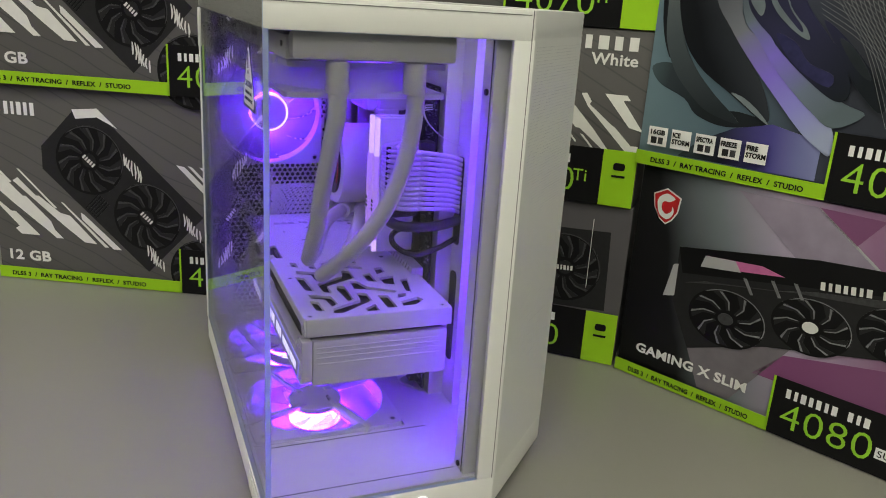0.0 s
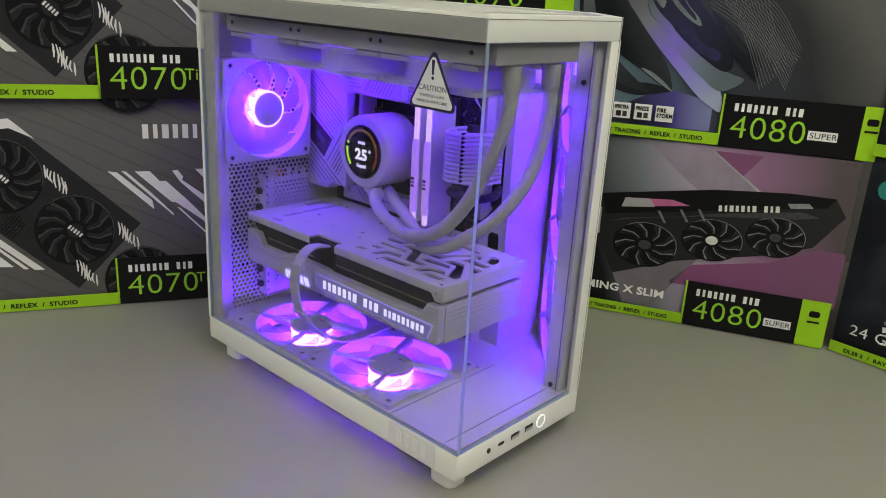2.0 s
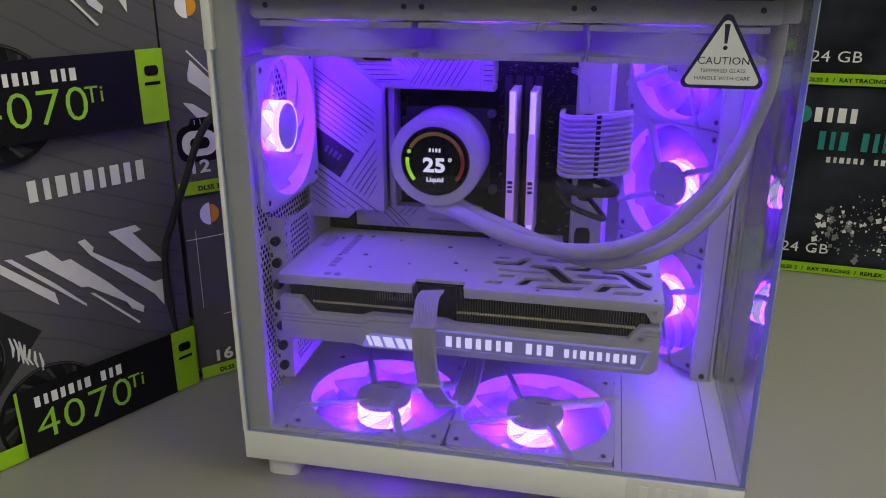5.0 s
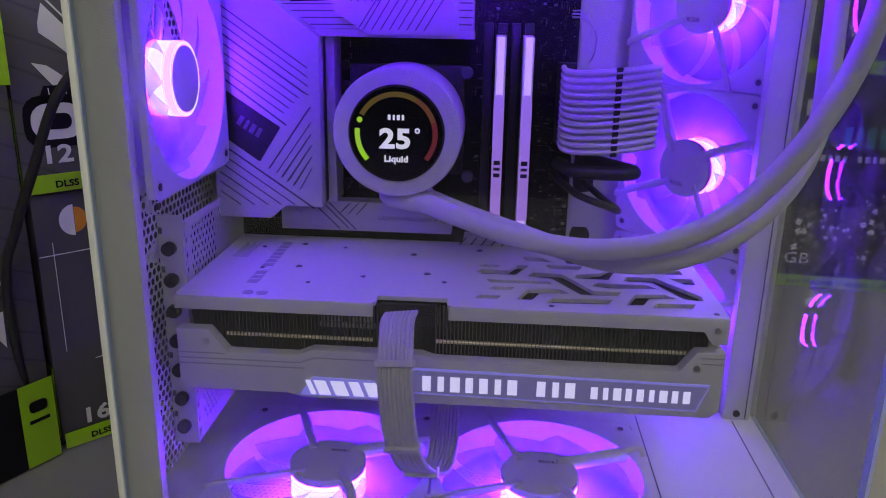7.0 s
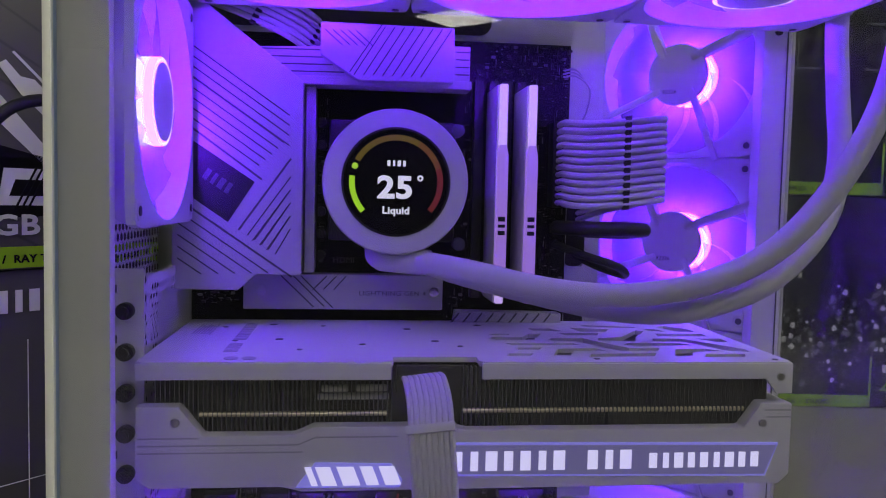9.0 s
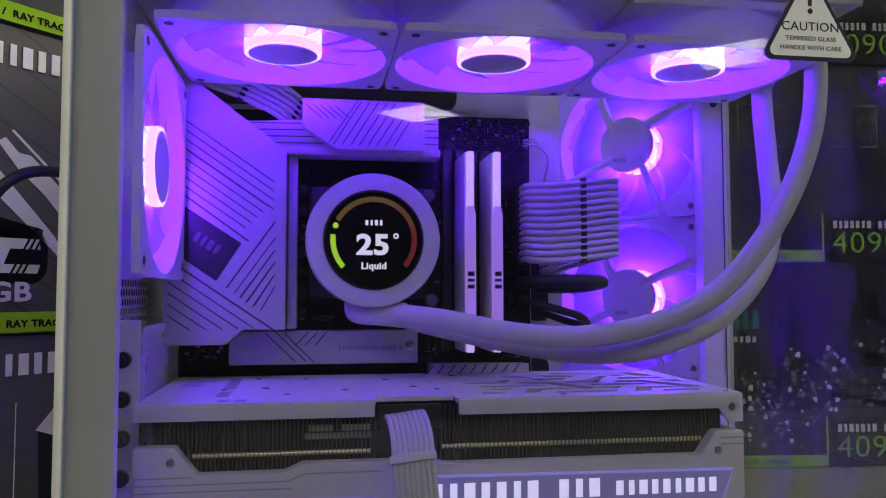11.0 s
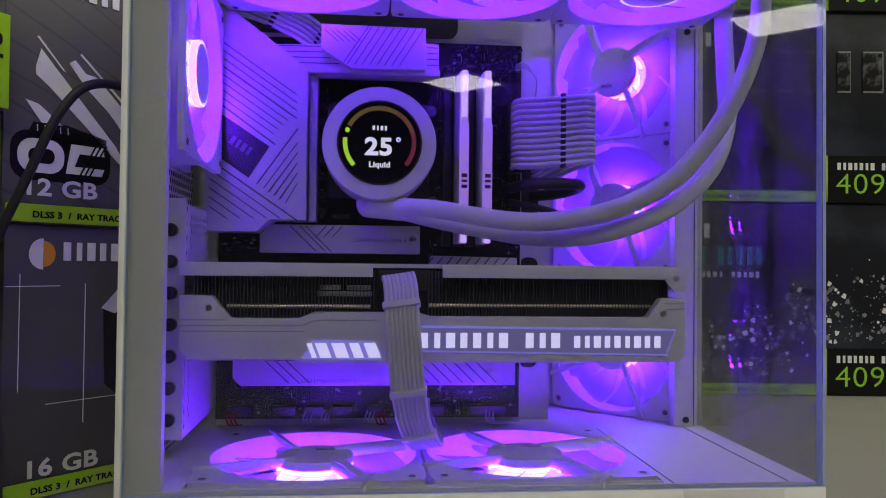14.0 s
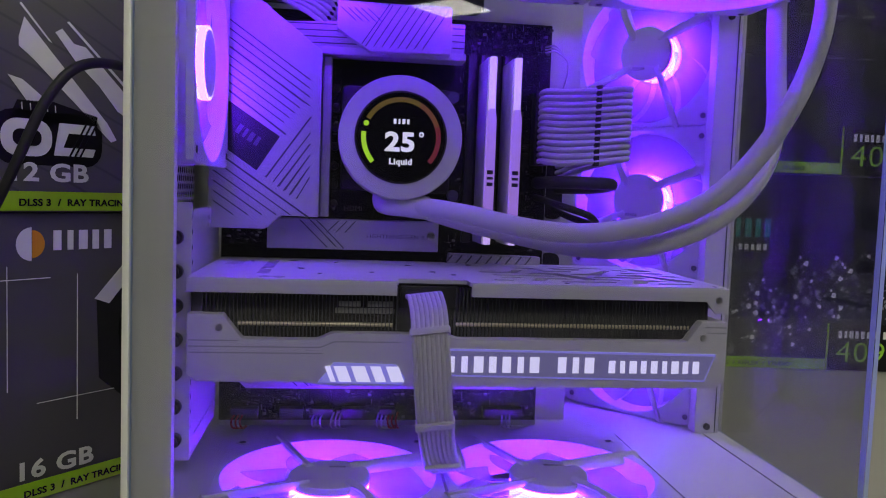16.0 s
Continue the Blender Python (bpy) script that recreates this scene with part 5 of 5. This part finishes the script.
part("frame_column", block(0.0925, 0.0985, 0.156, 0.18, 0.213, 0.3255, 0.0006), SILVER, board)
part("upper_heatsink", prism([(0.062, 0.347), (0.18, 0.352), (0.191, 0.352), (0.191, 0.331), (0.0865, 0.331)], 0.151, 0.18, "y", 0.0006), SILVER, board)
ribs("heatsink_grooves", [((0.066 + 0.006 * i, 0.346 - 0.0042 * i), (0.104 + 0.007 * i, 0.3465 - 0.0042 * i)) for i in range(4)] + [((0.182, 0.335 + 0.0045 * i), (0.1905, 0.335 + 0.0045 * i)) for i in range(4)], 0.0008, 0.151, GROOVE, board)
part("power_heatsink", prism([(0.1015, 0.361), (0.18, 0.3605), (0.18, 0.3285), (0.124, 0.328), (0.1015, 0.3425)], 0.1405, 0.18, "y", 0.0008), SILVER, board)
ribs("heatsink_grooves", [((0.137, 0.3605), (0.1185, 0.3325))] + [((0.104 + 0.0045 * i, 0.3565), (0.114 + 0.0045 * i, 0.348)) for i in range(5)] + [((0.139 + 0.0056 * i, 0.3595), (0.121 + 0.0056 * i, 0.331)) for i in range(8)], 0.0007, 0.1405, GROOVE, board)
part("upper_heatsink", prism([(0.062, 0.211), (0.179, 0.211), (0.179, 0.189), (0.055, 0.189), (0.055, 0.203)], 0.166, 0.18, "y", 0.0008), SILVER, board)
ribs("heatsink_grooves", [((0.078, 0.21), (0.098, 0.1905)), ((0.09, 0.21), (0.11, 0.19)), ((0.112, 0.21), (0.104, 0.2015)), ((0.118, 0.21), (0.1105, 0.2015)), ((0.106, 0.21), (0.097, 0.2008)), ((0.0855, 0.21), (0.1045, 0.191))], 0.0008, 0.166, GROOVE, board)
words("LIGHTNING GEN 4", 0.0042, GROOVE, pose(0.126, 0.1658, 0.198, 90), board, "heatsink_lettering", "LEFT", 0.0001, 1.15)
part("lower_heatsink", prism([(0.036, 0.107), (0.256, 0.107), (0.256, 0.086), (0.042, 0.086), (0.036, 0.092)], 0.166, 0.18, "y", 0.0008), SILVER, board)
words("LIGHTNING GEN 4", 0.0042, GROOVE, pose(0.088, 0.1658, 0.0885, 90), board, "heatsink_lettering", "LEFT", 0.0001, 1.15)
ribs("heatsink_grooves", [((0.06 + 0.008 * i, 0.106), (0.079 + 0.008 * i, 0.088)) for i in range(3)] + [((0.16 + 0.009 * i, 0.106), (0.178 + 0.009 * i, 0.088)) for i in range(8)], 0.0009, 0.166, GROOVE, board)
part("short_heatsink", prism([(0.188, 0.188), (0.257, 0.187), (0.257, 0.15), (0.184, 0.15)], 0.168, 0.18, "y", 0.0006), SILVER, board)
ribs("heatsink_grooves", [((0.19 + 0.0075 * i, 0.187), (0.183 + 0.0075 * i, 0.178)) for i in range(9)], 0.001, 0.168, GROOVE, board)
for x, z in ((0.0655, 0.2005), (0.1735, 0.2005), (0.055, 0.0975), (0.236, 0.0975)):
    part("heatsink_screw", cyl((x, 0.1657, z), 0.0032, 0.0014, "y", 18, None, 0.0004, cyl((x, 0.1653, z), 0.0016, 0.0014, "y", 6)), STEEL, board)
for x, z in ((0.187, 0.303), (0.189, 0.231)):
    part("bracket_screw", cyl((x, 0.172, z), 0.0042, 0.006, "y", 20, None, 0.0006), FIN, board)
words("HDMI", 0.0055, GROOVE, pose(0.109, 0.1832, 0.217, 90), board, "board_lettering")
part("cpu_socket", block(0.112, 0.18, 0.178, 0.1835, 0.236, 0.304, 0.001), BLACK, board)
random.seed(3)
chips = bmesh.new()
leads = bmesh.new()
for x0, x1, z0, z1, count in ((0.1, 0.105, 0.215, 0.322, 16), (0.192, 0.204, 0.2, 0.345, 26), (0.236, 0.261, 0.19, 0.359, 90), (0.205, 0.262, 0.337, 0.36, 40), (0.03, 0.26, 0.06, 0.084, 150), (0.024, 0.05, 0.19, 0.203, 14), (0.184, 0.2, 0.15, 0.2, 20)):
    for i in range(count * 2):
        x, z = x0 + (x1 - x0) * random.random(), z0 + (z1 - z0) * random.random()
        w, h = random.choice(((0.001, 0.0005), (0.0005, 0.001), (0.0024, 0.0016), (0.0007, 0.0007), (0.0003, 0.004), (0.003, 0.0003)))
        block(x - w / 2, x + w / 2, 0.182, 0.1838, z - h / 2, z + h / 2, 0, chips if i % 3 else leads)
tagged(part("small_chips", chips, CHIP, board, smooth=0), kind="stuff")
tagged(part("solder_pads", leads, SOLDER, board, smooth=0), kind="stuff")
for i in range(7):
    part("capacitor", cyl((0.1015, 0.1795, 0.222 + 0.014 * i), 0.003, 0.008, "y", 16, None, 0.0005), CHIP, board)
for i, x in enumerate((0.201, 0.2105, 0.2195, 0.2285)):
    part("memory_slot", block(x - 0.003, x + 0.003, 0.176, 0.1838, 0.196, 0.336, 0.0005), BLACK, board)
for x0, x1 in ((0.03, 0.05), (0.066, 0.083), (0.09, 0.105), (0.112, 0.128), (0.14, 0.152), (0.17, 0.2), (0.22, 0.25)):
    part("pin_header", block(x0, x1, 0.174, 0.1838, 0.0615, 0.0685, 0.0005), BLACK, board)
part("graphics_slot", block(0.05, 0.14, 0.174, 0.1838, 0.171, 0.178, 0.0006), BLACK, board)
part("power_socket", block(0.249, 0.2615, 0.17, 0.1838, 0.256, 0.311, 0.0006), BLACK, board)

# ---- memory sticks ----
def memory(x):
    t = thing("memory_stick", pose(x, 0.1355, 0.1975), "white memory stick with glowing light bar", "memory", "memory sticks")
    part("heat_spreader", prism([(-0.0034, 0.0), (-0.0034, 0.131), (0.0034, 0.131), (0.0034, 0.0)], 0.004, 0.0435, "y", 0.0006), WHITE_METAL, t)
    part("light_bar", block(-0.0022, 0.0022, 0.0, 0.0042, 0.094, 0.131, 0.0006), BAR, t, "bright white light bar")
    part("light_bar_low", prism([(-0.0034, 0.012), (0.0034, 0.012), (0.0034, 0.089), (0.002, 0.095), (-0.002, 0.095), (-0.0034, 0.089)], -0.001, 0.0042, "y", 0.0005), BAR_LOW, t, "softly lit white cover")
    part("light_bar_foot", block(-0.0022, 0.0022, 0.0, 0.0042, 0.0, 0.012, 0.0004), BAR, t)
    letter_bars(3, 0, 0, 0.0125, 0.0042, 0.0, PRINT_NAVY, t, "maker_mark", frame_m=pose(0.0021, -0.0011, 0.0405, 0, -90, 0))
    return t


mem = memory(0.2098)
copy_thing(mem, pose(0.2277, 0.1355, 0.1975))

# ---- graphics card ----
card = thing("graphics_card", pose(0, 0, 0), "white graphics card with vented backplate and glowing side badge", "graphics card")
OUTLINE = [(0.023, 0.047), (0.026, 0.044), (0.139, 0.044), (0.1425, 0.047), (0.1425, 0.057), (0.1845, 0.057), (0.1845, 0.047), (0.188, 0.044), (0.342, 0.044), (0.345, 0.047), (0.345, 0.172), (0.342, 0.175), (0.023, 0.175)]
VENTS = [
    [(0.2, 0.12), (0.204, 0.125), (0.215, 0.125), (0.213, 0.12)],
    [(0.199, 0.11), (0.202, 0.114), (0.22, 0.114), (0.226, 0.126), (0.234, 0.126), (0.225, 0.106), (0.203, 0.105)],
    [(0.206, 0.095), (0.245, 0.095), (0.248, 0.09), (0.209, 0.089)],
    [(0.208, 0.076), (0.211, 0.082), (0.224, 0.082), (0.221, 0.076)],
    [(0.2, 0.06), (0.203, 0.066), (0.216, 0.066), (0.213, 0.06)],
    [(0.225, 0.061), (0.232, 0.079), (0.252, 0.081), (0.257, 0.074), (0.239, 0.073), (0.234, 0.061)],
    [(0.242, 0.057), (0.246, 0.065), (0.282, 0.067), (0.278, 0.059)],
    [(0.232, 0.104), (0.236, 0.111), (0.255, 0.111), (0.272, 0.081), (0.289, 0.081), (0.286, 0.074), (0.264, 0.073), (0.248, 0.101)],
    [(0.264, 0.111), (0.262, 0.104), (0.284, 0.103), (0.288, 0.115), (0.301, 0.136), (0.297, 0.14), (0.28, 0.116)],
    [(0.272, 0.09), (0.276, 0.096), (0.307, 0.096), (0.312, 0.09), (0.282, 0.087)],
    [(0.289, 0.059), (0.297, 0.078), (0.315, 0.08), (0.321, 0.073), (0.304, 0.071), (0.299, 0.06)],
    [(0.304, 0.057), (0.308, 0.064), (0.33, 0.065), (0.327, 0.058)],
    [(0.293, 0.102), (0.297, 0.111), (0.314, 0.111), (0.337, 0.079), (0.336, 0.071), (0.325, 0.073), (0.311, 0.101)],
    [(0.303, 0.119), (0.305, 0.128), (0.334, 0.128), (0.334, 0.119)],
    [(0.323, 0.111), (0.338, 0.111), (0.338, 0.1), (0.331, 0.1)],
    [(0.232, 0.137), (0.23, 0.145), (0.244, 0.145), (0.25, 0.135)],
    [(0.248, 0.121), (0.245, 0.129), (0.27, 0.129), (0.267, 0.121)],
    [(0.26, 0.134), (0.257, 0.149), (0.281, 0.143), (0.276, 0.134)],
    [(0.269, 0.152), (0.267, 0.16), (0.302, 0.152), (0.298, 0.148)],
    [(0.305, 0.138), (0.303, 0.146), (0.311, 0.144), (0.314, 0.135)],
    [(0.322, 0.135), (0.315, 0.153), (0.322, 0.157), (0.332, 0.146), (0.333, 0.134)]]


def plate(outline, holes, z0, z1):
    """A sheet with openings cut right through it."""
    b = bmesh.new()
    rims = []
    for poly in [outline] + holes:
        v = [b.verts.new((x, y, z1)) for x, y in poly]
        rims += [b.edges.new((v[i], v[(i + 1) % len(v)])) for i in range(len(v))]
    bmesh.ops.triangle_fill(b, use_beauty=True, edges=rims)
    side = bmesh.ops.extrude_face_region(b, geom=list(b.faces))
    bmesh.ops.translate(b, vec=(0, 0, z0 - z1), verts=[g for g in side["geom"] if isinstance(g, bmesh.types.BMVert)])
    return b


part("backplate", plate(OUTLINE, VENTS, 0.1785, 0.181), WHITE_METAL, card)
lip = block(0.023, 0.1415, 0.0436, 0.0455, 0.1725, 0.1805, 0.0005)
prism([(0.1855, 0.1725), (0.331, 0.1725), (0.3365, 0.165), (0.345, 0.165), (0.345, 0.1805), (0.1855, 0.1805)], 0.0436, 0.0455, "y", 0.0005, lip)
block(0.3435, 0.3455, 0.0456, 0.175, 0.165, 0.1805, 0.0005, lip)
part("backplate_lip", lip, WHITE_METAL, card)


part("shroud", prism([(0.0235, 0.1605), (0.043, 0.1605), (0.054, 0.1465), (0.096, 0.1465), (0.105, 0.1505), (0.17, 0.1505), (0.178, 0.148), (0.319, 0.148), (0.328, 0.1605), (0.3445, 0.1605), (0.3445, 0.124), (0.339, 0.119), (0.1, 0.119), (0.09, 0.1215), (0.03, 0.1215), (0.0235, 0.126)], 0.042, 0.051, "y", 0.0012), WHITE_PLASTIC, card)
end = block(0.3365, 0.3448, 0.0515, 0.172, 0.1195, 0.1605, 0.002)
part("shroud_end", end, WHITE_PLASTIC, card)
for z in (0.153, 0.1485, 0.144, 0.1385):
    part("end_ridge", block(0.3446, 0.3454, 0.055, 0.165, z, z + 0.0016, 0.0003), WHITE_PLASTIC, card)
# Grey lines paint the shading of the shroud's moulded steps.
ribs("shroud_crease_shade", [((0.0245, 0.1455), (0.052, 0.1455)), ((0.0245, 0.142), (0.098, 0.142)), ((0.0245, 0.1385), (0.1, 0.1385)), ((0.098, 0.142), (0.106, 0.1455)), ((0.33, 0.157), (0.3435, 0.157)), ((0.331, 0.1535), (0.3435, 0.1535)), ((0.106, 0.1455), (0.145, 0.1455))], 0.0007, 0.0421, PRINT_LILAC, card)
part("shroud_bottom", block(0.026, 0.337, 0.0515, 0.17, 0.1195, 0.1225, 0.0006), WHITE_PLASTIC, card)
for fx in (0.085, 0.185, 0.285):
    part("card_fan", cyl((fx, 0.11, 0.1188), 0.046, 0.0022, "z", 40, None, 0.0005), BLACK, card)
    part("card_fan_hub", cyl((fx, 0.11, 0.1172), 0.014, 0.0016, "z", 24), CHIP, card)
fins = bmesh.new()
x = 0.03
while x < 0.337:
    if not 0.144 < x < 0.176:
        block(x, x + 0.0004, 0.0525, 0.17, 0.125, 0.1765, 0, fins)
    x += 0.0022
part("fin_stack", fins, FIN, card, smooth=0)
# Black backing that paints the shaded depth between the fins.
part("fin_gap_dark", block(0.03, 0.337, 0.06, 0.168, 0.1235, 0.1765), BLACK, card)
part("card_board", block(0.024, 0.196, 0.0575, 0.174, 0.1766, 0.178), PCB, card)
for z, x0, x1 in ((0.1535, 0.05, 0.14), (0.1545, 0.178, 0.325)):
    part("heat_pipe", tube([(x0, 0.0543, z), ((x0 + x1) / 2, 0.0543, z), (x1, 0.0543, z)], 0.0013, 10, 3), COPPER, card)
# Straight steel blocks put in for the bright reflections on metal behind the fins.
for x0, x1, z in ((0.108, 0.121, 0.1655), (0.125, 0.14, 0.1655), (0.106, 0.141, 0.1615)):
    part("reflection_block", block(x0, x1, 0.0555, 0.058, z - 0.0016, z + 0.0016, 0.0006), STEEL, card, "steel block imitating bright reflections on metal between the fins")
part("power_socket", block(0.1445, 0.1785, 0.054, 0.066, 0.164, 0.177, 0.0005), BLACK, card)
for x, z, y in ((0.0415, 0.153, 0.0418), (0.329, 0.1505, 0.0418), (0.3385, 0.1735, 0.0434)):
    part("card_screw", cyl((x, y, z), 0.0021, 0.0012, "y", 16, None, 0.0003), STEEL, card)
part("badge_rim", prism([(0.156, 0.1262), (0.331, 0.1235), (0.3375, 0.1405), (0.156, 0.1425)], 0.0412, 0.0419, "y"), BADGE_EDGE, card, "violet glowing rim")
part("badge", prism([(0.157, 0.1272), (0.3303, 0.1246), (0.3362, 0.1394), (0.157, 0.1413)], 0.0407, 0.0413, "y"), BADGE, card, "smoky badge with lit lettering")
letter_bars(11, 0.1695, 0.1285, 0.0925, 0.0095, 0.0407, LOGO_GLOW, card, "badge_word", (7,))
letter_bars(9, 0.2685, 0.1287, 0.0595, 0.0075, 0.0407, LOGO_GLOW, card, "badge_word")
part("logo_window", prism([(0.097, 0.1215), (0.146, 0.121), (0.1475, 0.1245), (0.142, 0.1325), (0.106, 0.1335)], 0.0408, 0.0419, "y"), BADGE_EDGE, card)
lw = bmesh.new()
for i, (a, c) in enumerate(((0.101, 0.003), (0.106, 0.007), (0.116, 0.008), (0.127, 0.006), (0.136, 0.0075))):
    prism([(a, 0.1315), (a + c, 0.1315), (a + c + 0.0035, 0.1225), (a + 0.0035, 0.1225)], 0.0402, 0.0408, "y", 0, lw)
part("logo_slashes", lw, LOGO_GLOW, card, "lit slanted bars", smooth=0)
for x, y, r in ((0.048, 0.145, 0.0016), (0.075, 0.155, 0.0022), (0.105, 0.15, 0.0016), (0.128, 0.09, 0.0016), (0.083, 0.105, 0.0022), (0.155, 0.14, 0.0022), (0.168, 0.1, 0.0022), (0.096, 0.075, 0.0014), (0.18, 0.085, 0.0016), (0.2, 0.155, 0.0022), (0.06, 0.1, 0.0016), (0.3385, 0.05, 0.0016), (0.245, 0.052, 0.0016), (0.3385, 0.168, 0.0016)):
    part("plate_hole", cyl((x, y, 0.1811), r, 0.0005, "z", 16), GROOVE, card)
b = bmesh.new()
for i in range(11):
    if i != 7:
        block(0.062 - 0.0035, 0.062 + 0.0035, 0.158 - 0.0082 * i - 0.006, 0.158 - 0.0082 * i, 0.181, 0.1812, 0, b)
part("plate_word_bar", b, PRINT_LILAC, card, smooth=0)
b = bmesh.new()
for i in range(7):
    block(0.033 + 0.0016 * i, 0.0338 + 0.0016 * i, 0.12, 0.155 - 0.004 * (i % 3), 0.181, 0.1812, 0, b)
part("plate_small_print", b, PRINT_LILAC, card, smooth=0)
for x in (0.065, 0.0735):
    part("plate_stamp", cyl((x, 0.053, 0.1811), 0.0034, 0.0004, "z", 24), PRINT_LILAC, card)

# ---- cables ----
def wire_band(name, label, path, count, gap, across, r, mat, comb_at=(), comb_mat=None, group=""):
    """A flat band of wires beside each other along a path, with combs."""
    t = thing(name, pose(0, 0, 0), label, "cable", group)
    for i in range(count):
        o = (i - (count - 1) / 2) * gap
        part("wire", tube([tuple(p[k] + across[k] * o for k in range(3)) for p in path], r, 8, 6), mat, t)
    soft = smooth_line(path, 6)
    for c in comb_at:
        k = int(c * (len(soft) - 1))
        p, q = soft[k], soft[min(k + 1, len(soft) - 1)]
        dirn = (q - p).normalized()
        a = Vector(across)
        nrm = dirn.cross(a).normalized()
        thick = r * 0.85 if comb_mat is BLACK else r * 2.3
        cm = block(-gap * (count / 2 + 0.25), gap * (count / 2 + 0.25), -thick, thick, -0.002, 0.002, 0.0004)
        cm.transform(Matrix.Translation(p) @ Matrix((a, nrm, dirn)).transposed().to_4x4())
        part("comb", cm, comb_mat, t)
    return t


gpu_path = [(0.157, 0.062, 0.1705), (0.157, 0.05, 0.1725), (0.157, 0.035, 0.1735), (0.158, 0.0215, 0.166), (0.1585, 0.0135, 0.152), (0.1595, 0.0105, 0.138), (0.161, 0.0115, 0.12), (0.1635, 0.0165, 0.102), (0.168, 0.031, 0.082), (0.1745, 0.048, 0.068), (0.179, 0.065, 0.0615), (0.181, 0.09, 0.0605), (0.18, 0.13, 0.061), (0.179, 0.165, 0.065), (0.179, 0.18, 0.072)]
wire_band("graphics_power_cable", "white flat power cable looping from the graphics card", gpu_path, 8, 0.0026, (0.968, -0.2, 0.15), 0.00145, WHITE_SOFT, (0.265, 0.49, 0.61), WHITE_PLASTIC)
for row, dy in ((0, 0.0), (1, 0.013)):
    base = [(0.253, 0.174, 0.2835), (0.2515, 0.155, 0.284), (0.2535, 0.139 + dy, 0.2825), (0.264, 0.1325 + dy, 0.282), (0.288, 0.1305 + dy, 0.284), (0.304, 0.1335 + dy, 0.2862), (0.3115, 0.143 + dy, 0.2866), (0.303, 0.165, 0.284), (0.288, 0.19, 0.278), (0.276, 0.206, 0.272)]
    wire_band("board_power_cable", "white sleeved board power cable in black combs", base, 12, 0.0045, (0, 0, 1), 0.0019, WHITE_SOFT, (0.44,) if row == 0 else (), BLACK, "board power cable")
loop = thing("black_cable", pose(0, 0, 0), "black flat cable looping beside the motherboard", "cable")
part("sleeve", tube([(0.252, 0.17, 0.243), (0.262, 0.14, 0.2435), (0.29, 0.135, 0.2435), (0.3015, 0.145, 0.243), (0.295, 0.175, 0.2405), (0.277, 0.206, 0.24)], 0.0048, 10, 8, 0.9), RUBBER, loop)
loop = thing("black_cable", pose(0, 0, 0), "thin black cable curving beside the motherboard", "cable")
part("sleeve", tube([(0.252, 0.172, 0.232), (0.265, 0.145, 0.2265), (0.284, 0.14, 0.2205), (0.294, 0.155, 0.214), (0.287, 0.18, 0.216), (0.276, 0.205, 0.222)], 0.0026, 10, 8), RUBBER, loop)
eps = [(0.028, 0.183, 0.392), (0.04, 0.166, 0.383), (0.062, 0.158, 0.374), (0.085, 0.16, 0.364), (0.096, 0.172, 0.3585), (0.1, 0.182, 0.357)]
wire_band("cpu_power_cable", "white sleeved wires with black combs above the heatsink", eps, 6, 0.0038, (0.45, 0.0, 0.89), 0.0018, WHITE_SOFT, (0.45, 0.8), BLACK)
for k, (x0, x1, mt) in enumerate(((0.092, 0.103, WHITE_SOFT), (0.106, 0.12, WHITE_SOFT), (0.14, 0.15, WHITE_SOFT), (0.148, 0.152, PRINT_RED), (0.235, 0.258, WHITE_SOFT), (0.034, 0.04, PRINT_RED))):
    t = thing("front_panel_wires", pose(0, 0, 0), "thin loose wires plugged into the lower board edge", "cable", "thin wires")
    for i in range(3):
        a = x0 + 0.003 * i
        part("wire", tube([(a, 0.178, 0.065), (a - 0.002, 0.168, 0.061), (a, 0.168, 0.056), ((x0 + x1) / 2 + 0.004, 0.18, 0.0535), (x1, 0.186, 0.0525)], 0.0007, 6, 6), mt, t)
t = thing("fan_wires", pose(0, 0, 0), "thin pale wires beside the memory", "cable", "thin wires")
for i in range(3):
    part("wire", tube([(0.257, 0.18, 0.341 + 0.002 * i), (0.263, 0.17, 0.34 + 0.002 * i), (0.272, 0.17, 0.332), (0.274, 0.185, 0.318), (0.273, 0.204, 0.31)], 0.0006, 6, 6), WHITE_SOFT, t)
cord = thing("power_cord", pose(0, 0, 0), "thick black power cord hanging behind the case", "cord")
part("sleeve", tube([(0.002, 0.235, 0.31), (-0.03, 0.2, 0.312), (-0.055, 0.13, 0.308), (-0.075, 0.115, 0.285), (-0.098, 0.115, 0.235), (-0.118, 0.12, 0.195), (-0.135, 0.125, 0.15), (-0.14, 0.14, 0.05), (-0.13, 0.16, 0.0045), (-0.05, 0.26, 0.0045), (0.02, 0.32, 0.0045)], 0.0034, 12, 8), RUBBER, cord)
